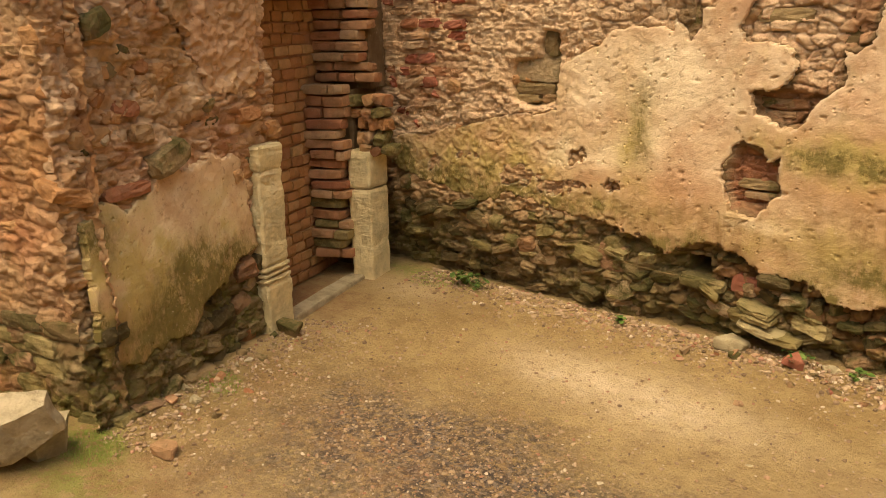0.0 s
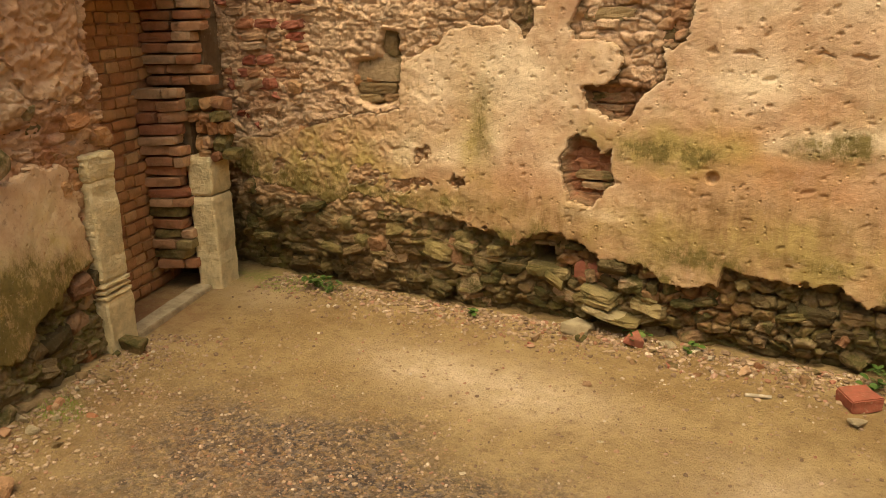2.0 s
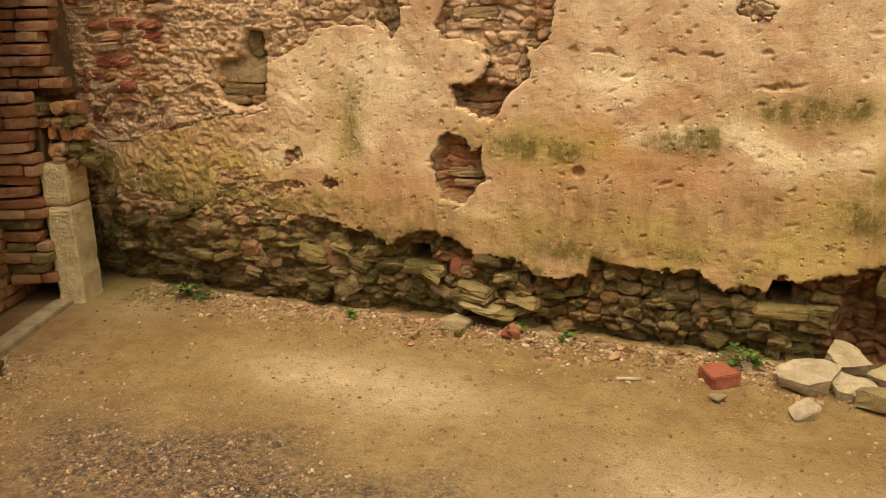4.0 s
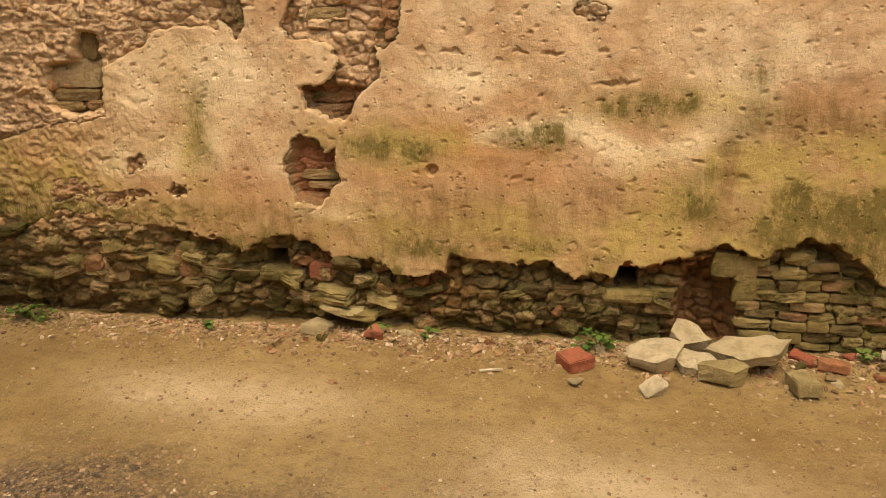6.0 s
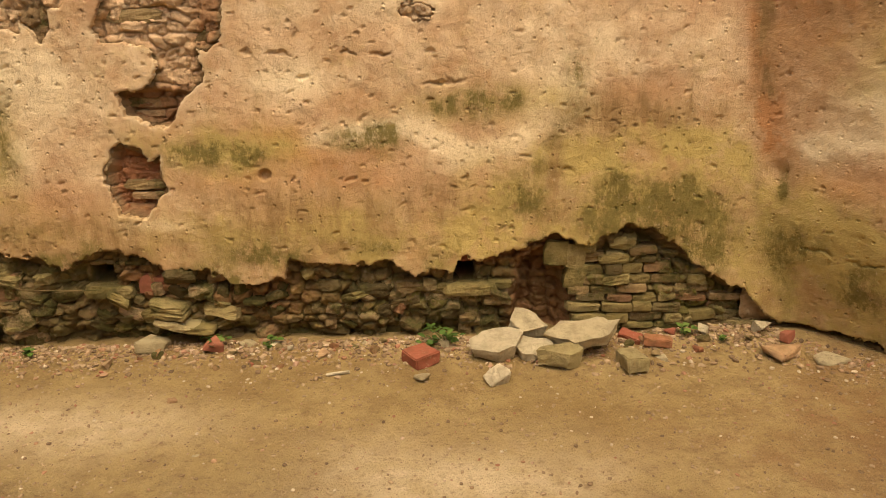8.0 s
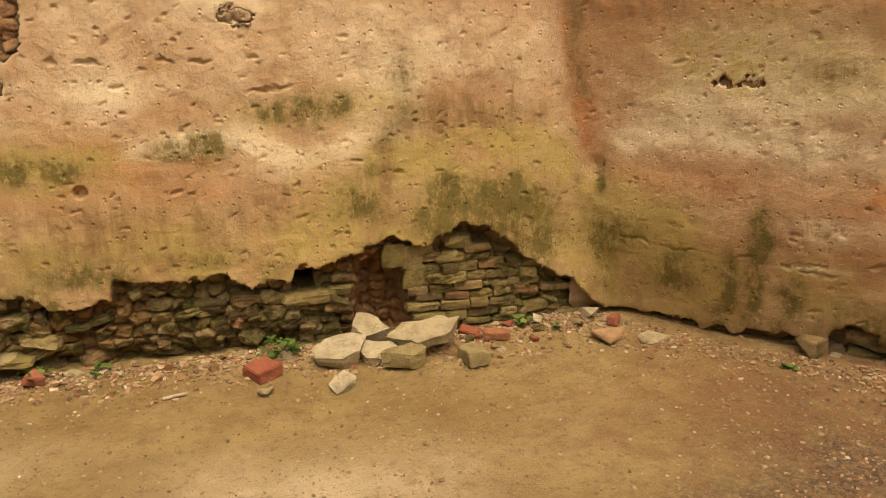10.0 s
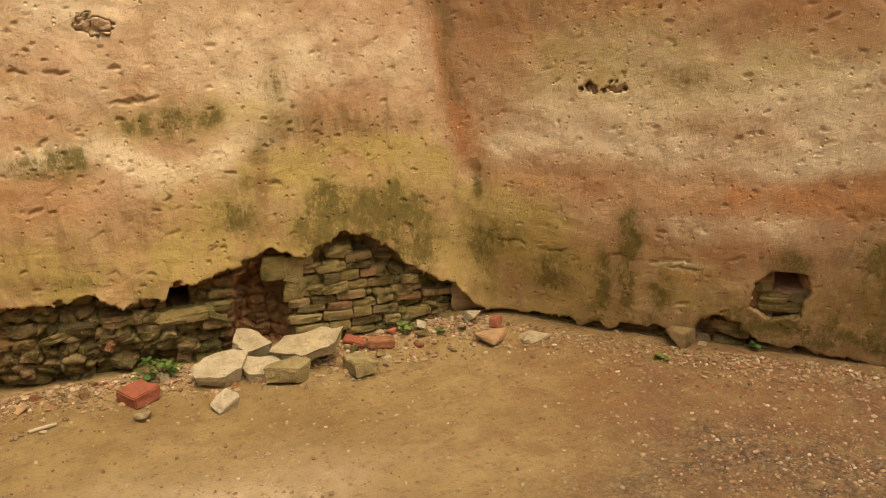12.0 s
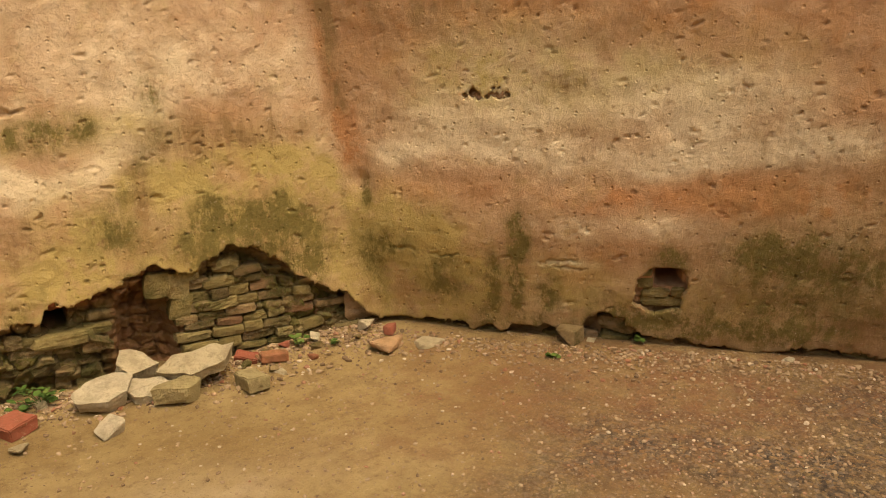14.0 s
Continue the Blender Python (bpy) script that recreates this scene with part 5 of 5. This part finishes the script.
loose("squared_block", 38, (0.22, 0.16, 0.075), 0.385, 3.60, -20, PALE, "pale block with a dark broken side, on the heap", (14, 5), 0.03, sides=5)
loose("flat_slab", 37, (0.35, 0.20, 0.06), 0.645, 3.48, 8, PALE, "large pale slab resting on other stones", (15, -9), 0.045, sides=6)
loose("squared_block", 24, (0.21, 0.13, 0.08), 0.515, 3.36, -10, SANDY, "grey-green squared stone block on the earth", (3, 4), 0.0, sides=5)
loose("white_stone", 26, (0.115, 0.09, 0.075), 0.222, 3.225, 30, PALE, "small white broken stone on bare earth", (10, 10), 0.0, 14)
loose("white_stone", 27, (0.10, 0.08, 0.11), 1.50, 3.56, 10, PALE, "small white stone in the corner by the wall", (20, 15), 0.0, 10)
loose("pink_stone", 28, (0.17, 0.15, 0.05), 1.52, 3.38, 40, BRICK, "flat pinkish stone fragment on the earth", (6, 4), 0.0, 14)
loose("pink_stone", 29, (0.18, 0.14, 0.04), 1.70, 3.30, 10, PALE, "flat pinkish stone fragment on the earth", (4, 0), 0.0, 14)
loose("white_stone", 30, (0.17, 0.11, 0.07), -1.39, 3.58, 5, PALE, "white limestone lump at the foot of the wall", (0, 8), 0.0, 14)
loose("red_fragment", 31, (0.10, 0.09, 0.06), -1.10, 3.56, 20, RED, "red brick fragment among the grit", (10, 10), 0.0, 12, "brick")
loose("round_stone", 32, (0.12, 0.11, 0.10), 2.33, 2.98, 20, STONE, "dark rounded stone under the broken plaster", (0, 0), 0.0, 24)
loose("boulder", 67, (0.22, 0.46, 0.20), -2.93, 0.86, -35, PALE, "large pale broken stone leaning by the wall", (22, 18), 0.0, sides=6)
loose("boulder", 68, (0.16, 0.20, 0.12), -2.93, 1.02, 30, PALE, "pale broken stone behind a larger one", (18, 14), 0.0, sides=5)
loose("small_stone", 35, (0.13, 0.09, 0.05), -2.645, 1.34, 15, BRICK, "small brown stone lying on the earth", (0, 5), 0.0, 14)
loose("small_stone", 36, (0.15, 0.12, 0.08), -3.23, 2.36, 30, STONE, "brown stone at the foot of the door post", (0, 5), 0.0, 16)
r2 = random.Random(91)
for k in range(46):     # fist-sized and smaller pieces in the heap
    x = r2.uniform(-1.7, 1.6)
    y = 3.62 - abs(r2.gauss(0.02, 0.13))
    w = r2.uniform(0.03, 0.085)
    mat = r2.choice([PALE, PALE, STONE, BRICK, RED, STONE])
    loose("rubble_piece", 200 + k, (w, w * r2.uniform(0.6, 0.9), w * r2.uniform(0.4, 0.7)), x, y, r2.uniform(0, 180), mat, {PALE: "pale stone chip in the rubble strip", STONE: "brown stone chip in the rubble strip", BRICK: "brick chip in the rubble strip", RED: "red brick chip in the rubble strip"}[mat], (r2.uniform(-15, 15), r2.uniform(-15, 15)), 0.0, 11, "stone", "rubble along the wall")
for k in range(22):
    s = r2.uniform(-1.2, -0.05)
    p = LEFT.xyz(np.array(s), np.array(0.0), np.array(abs(r2.gauss(0.08, 0.12)) + 0.03))
    w = r2.uniform(0.03, 0.075)
    mat = r2.choice([PALE, STONE, BRICK, STONE])
    loose("rubble_piece", 300 + k, (w, w * 0.8, w * 0.55), float(p[0]), float(p[1]), r2.uniform(0, 180), mat, {PALE: "pale stone chip below the wall with the doorway", STONE: "brown stone chip below the wall with the doorway", BRICK: "brick chip below the wall with the doorway"}[mat], (r2.uniform(-15, 15), 0), 0.0, 11, "stone", "rubble by the doorway")


# ---- grit: thousands of small stones in one mesh ----
def pebbles(count, seed):
    r = np.random.RandomState(seed)
    ico = bmesh.new()
    bmesh.ops.create_icosphere(ico, subdivisions=1, radius=1)
    base = np.array([v.co[:] for v in ico.verts])
    tris = np.array([[v.index for v in f.verts] for f in ico.faces])
    ico.free()
    pts = []
    def band(n, fn, lo, hi):
        p = fn(n)
        pts.append(np.c_[p, lo + (hi - lo) * r.rand(len(p)) ** 2.5])
    band(int(count * 0.26), lambda n: np.c_[r.uniform(-3.4, 1.6, n), 3.66 - np.abs(r.normal(0, 0.15, n))], 0.003, 0.015)
    band(int(count * 0.08), lambda n: LEFT.xyz(r.uniform(-1.3, 0.2, n), np.zeros(n), 0.02 + np.abs(r.normal(0, 0.22, n)))[:, :2], 0.002, 0.012)
    band(int(count * 0.09), lambda n: RIGHT.xyz(r.uniform(0.1, 3.0, n), np.zeros(n), -0.08 + np.abs(r.normal(0, 0.16, n)))[:, :2], 0.003, 0.013)
    band(int(count * 0.38), lambda n: np.c_[r.uniform(-3.2, 3.2, n), r.uniform(1.1, 3.6, n)], 0.002, 0.009)
    band(int(count * 0.07), lambda n: np.c_[r.normal(2.3, 0.45, n), r.normal(1.8, 0.4, n)], 0.003, 0.008)
    band(int(count * 0.07), lambda n: np.c_[r.normal(-1.7, 0.5, n), r.normal(1.9, 0.25, n)], 0.003, 0.008)
    p = np.concatenate(pts)
    n = len(p)
    co = base[None] * (1 + r.uniform(-0.28, 0.28, (n, len(base), 1)))
    co *= p[:, 2][:, None, None] * r.uniform(0.6, 1.3, (n, 1, 3)) * np.array([1.1, 1.1, 0.75])
    a = r.uniform(0, 6.28, n)
    c, s = np.cos(a)[:, None], np.sin(a)[:, None]
    x, y = co[:, :, 0] * c - co[:, :, 1] * s, co[:, :, 0] * s + co[:, :, 1] * c
    z = co[:, :, 2] + (ground_height(p[:, 0], p[:, 1]) + p[:, 2] * 0.35)[:, None]
    verts = np.stack([x + p[:, 0][:, None], y + p[:, 1][:, None], z], -1).reshape(-1, 3)
    faces = (tris[None] + (np.arange(n) * len(base))[:, None, None]).reshape(-1, 3)
    me = bpy.data.meshes.new("grit")
    me.from_pydata(verts.tolist(), [], faces.tolist())
    return me


grit = link("grit", pebbles(22000, 17), GRAVEL)
tagged(grit, "small stones, brick crumbs and grit strewn over earth", "gravel", kind="stuff")


# ---- small plants ----
def leaf_mesh(seed):
    r = random.Random(seed)
    bm = bmesh.new()
    rows = []
    for k, w in enumerate((0.05, 0.34, 0.46, 0.36, 0.04)):
        t = k / 4
        drop = -0.30 * t * t
        rows.append([bm.verts.new((x * w * r.uniform(0.9, 1.1), t, drop + 0.10 * abs(x))) for x in (-1, 0, 1)])
    for a, b in zip(rows, rows[1:]):
        for i in range(2):
            bm.faces.new((a[i], a[i + 1], b[i + 1], b[i]))
    me = mesh_of(bm, "leaf", False)
    me.materials.append(LEAF)
    return me


LEAVES = [leaf_mesh(k) for k in range(4)]


def herb(x, y, seed, leaves, spread, size, label):
    r = random.Random(seed)
    z0 = lie(x, y)
    bm = bmesh.new()
    tips = []
    for k in range(max(3, leaves // 3)):
        a, h = r.uniform(0, 6.28), r.uniform(0.4, 1.0) * spread
        tip = Vector((math.cos(a) * spread * r.uniform(0.3, 1), math.sin(a) * spread * r.uniform(0.3, 1), h * 0.9))
        old = None
        for i in range(5):
            t = i / 4
            p = Vector((tip.x * t, tip.y * t, tip.z * (2 * t - t * t)))
            ring = [bm.verts.new(p + Vector((math.cos(q), math.sin(q), 0)) * 0.0022 * (1.2 - t * 0.7)) for q in (0, 2.1, 4.2)]
            if old:
                for q in range(3):
                    bm.faces.new((old[q], old[(q + 1) % 3], ring[(q + 1) % 3], ring[q]))
            old = ring
        tips.append(tip)
    ob = new("herb")
    ob.matrix_basis = pose(x, y, z0 - 0.004)
    part("stems", bm, LEAF, ob, "", False)
    tagged(ob, label, "plant", "weeds at the foot of the walls")
    for k in range(leaves):
        tip = tips[k % len(tips)]
        t = r.uniform(0.45, 1.0)
        p = Vector((tip.x * t, tip.y * t, tip.z * (2 * t - t * t)))
        sz = size * r.uniform(0.6, 1.1)
        link("leaf", LEAVES[k % 4], LEAF, ob, m=Matrix.Translation(p) @ pose(0, 0, 0, r.uniform(-10, 45), r.uniform(-25, 25), r.uniform(0, 360)) @ Matrix.Diagonal((sz, sz, sz, 1)))
    return ob


for k, (x, y, n, spread, size) in enumerate([(-1.97, 3.57, 14, 0.05, 0.035), (-1.10, 3.58, 30, 0.08, 0.036), (-0.83, 3.60, 12, 0.05, 0.035), (0.0, 3.58, 44, 0.11, 0.036), (-0.08, 3.52, 18, 0.06, 0.034), (1.14, 3.58, 14, 0.05, 0.04), (-3.02, 3.54, 44, 0.11, 0.036), (-2.92, 3.50, 26, 0.08, 0.034), (2.14, 2.86, 10, 0.035, 0.03),
                                               (2.60, 2.80, 12, 0.05, 0.035), (1.30, 3.52, 8, 0.04, 0.03), (0.18, 3.60, 9, 0.05, 0.04)]):
    herb(x, y, 500 + k, n, spread, size, "small green weed with pointed leaves at the wall's foot")


def grass(cx, cy, seed, count, radius):
    r = random.Random(seed)
    verts, faces = [], []
    for _ in range(count):
        a, q = r.uniform(0, 6.28), radius * math.sqrt(r.random())
        x, y = cx + math.cos(a) * q * 1.4, cy + math.sin(a) * q
        z, h, lean, turn = lie(x, y), r.uniform(0.006, 0.022), r.uniform(0, 0.02), r.uniform(0, 6.28)
        dx, dy = math.cos(turn), math.sin(turn)
        i = len(verts)
        verts += [(x - dy * 0.0016, y + dx * 0.0016, z - 0.003), (x + dy * 0.0016, y - dx * 0.0016, z - 0.003), (x + dx * lean, y + dy * lean, z + h)]
        faces.append((i, i + 1, i + 2))
    me = bpy.data.meshes.new("grass")
    me.from_pydata(verts, [], faces)
    return tagged(link("grass", me, GRASS), "short green grass and moss on damp earth", "grass", kind="stuff")


grass(-2.86, 1.15, 1, 800, 0.11)
grass(-2.99, 1.80, 2, 600, 0.09)
grass(-3.25, 3.50, 3, 600, 0.12)


# ---- a root and a twig ----
def strand(name, pts, thick, material, label, category):
    cu = bpy.data.curves.new(name, "CURVE")
    cu.dimensions, cu.bevel_depth, cu.bevel_resolution = "3D", thick, 2
    sp = cu.splines.new("POLY")
    sp.points.add(len(pts) - 1)
    for p, q in zip(sp.points, pts):
        p.co = (*q, 1)
    cu.materials.append(material)
    return tagged(new(name, cu), label, category)


strand("dry_root", [tuple(MAIN.xyz(np.array(s), np.array(z), np.array(0.0 + 0.012 * math.sin(s * 9)))) for s, z in ((-2.55, 0.335), (-2.40, 0.375), (-2.25, 0.405), (-2.10, 0.37), (-1.98, 0.335), (-1.80, 0.325), (-1.62, 0.322))], 0.003, STONE, "thin dry root along the broken foot of the wall", "root")
strand("twig", [(-0.53, 3.31, lie(-0.53, 3.31) + 0.008), (-0.47, 3.315, lie(-0.47, 3.315) + 0.012), (-0.43, 3.33, lie(-0.43, 3.33) + 0.008)], 0.008, PALE, "short pale stick lying on the earth", "stick")
loose("dark_clod", 401, (0.05, 0.035, 0.025), -1.155, 3.10, 20, STONE, "dark clod of earth lying on the bare ground", (0, 0), 0.0, 14, "clod")
for k, (x, y, w) in enumerate([(-0.93, 2.66, 0.026), (-1.28, 2.22, 0.03), (0.10, 2.72, 0.022), (0.22, 2.66, 0.02), (2.10, 2.02, 0.028), (2.62, 2.12, 0.03), (-2.10, 1.95, 0.035), (-3.08, 2.02, 0.05), (2.42, 2.93, 0.05), (3.05, 2.28, 0.06)]):
    loose("pale_pebble", 420 + k, (w, w * 0.75, w * 0.5), x, y, 37 * k, PALE, "pale pebble lying loose on the trodden earth", (0, 0), 0.0, 12, "pebble", "pebbles on the floor")
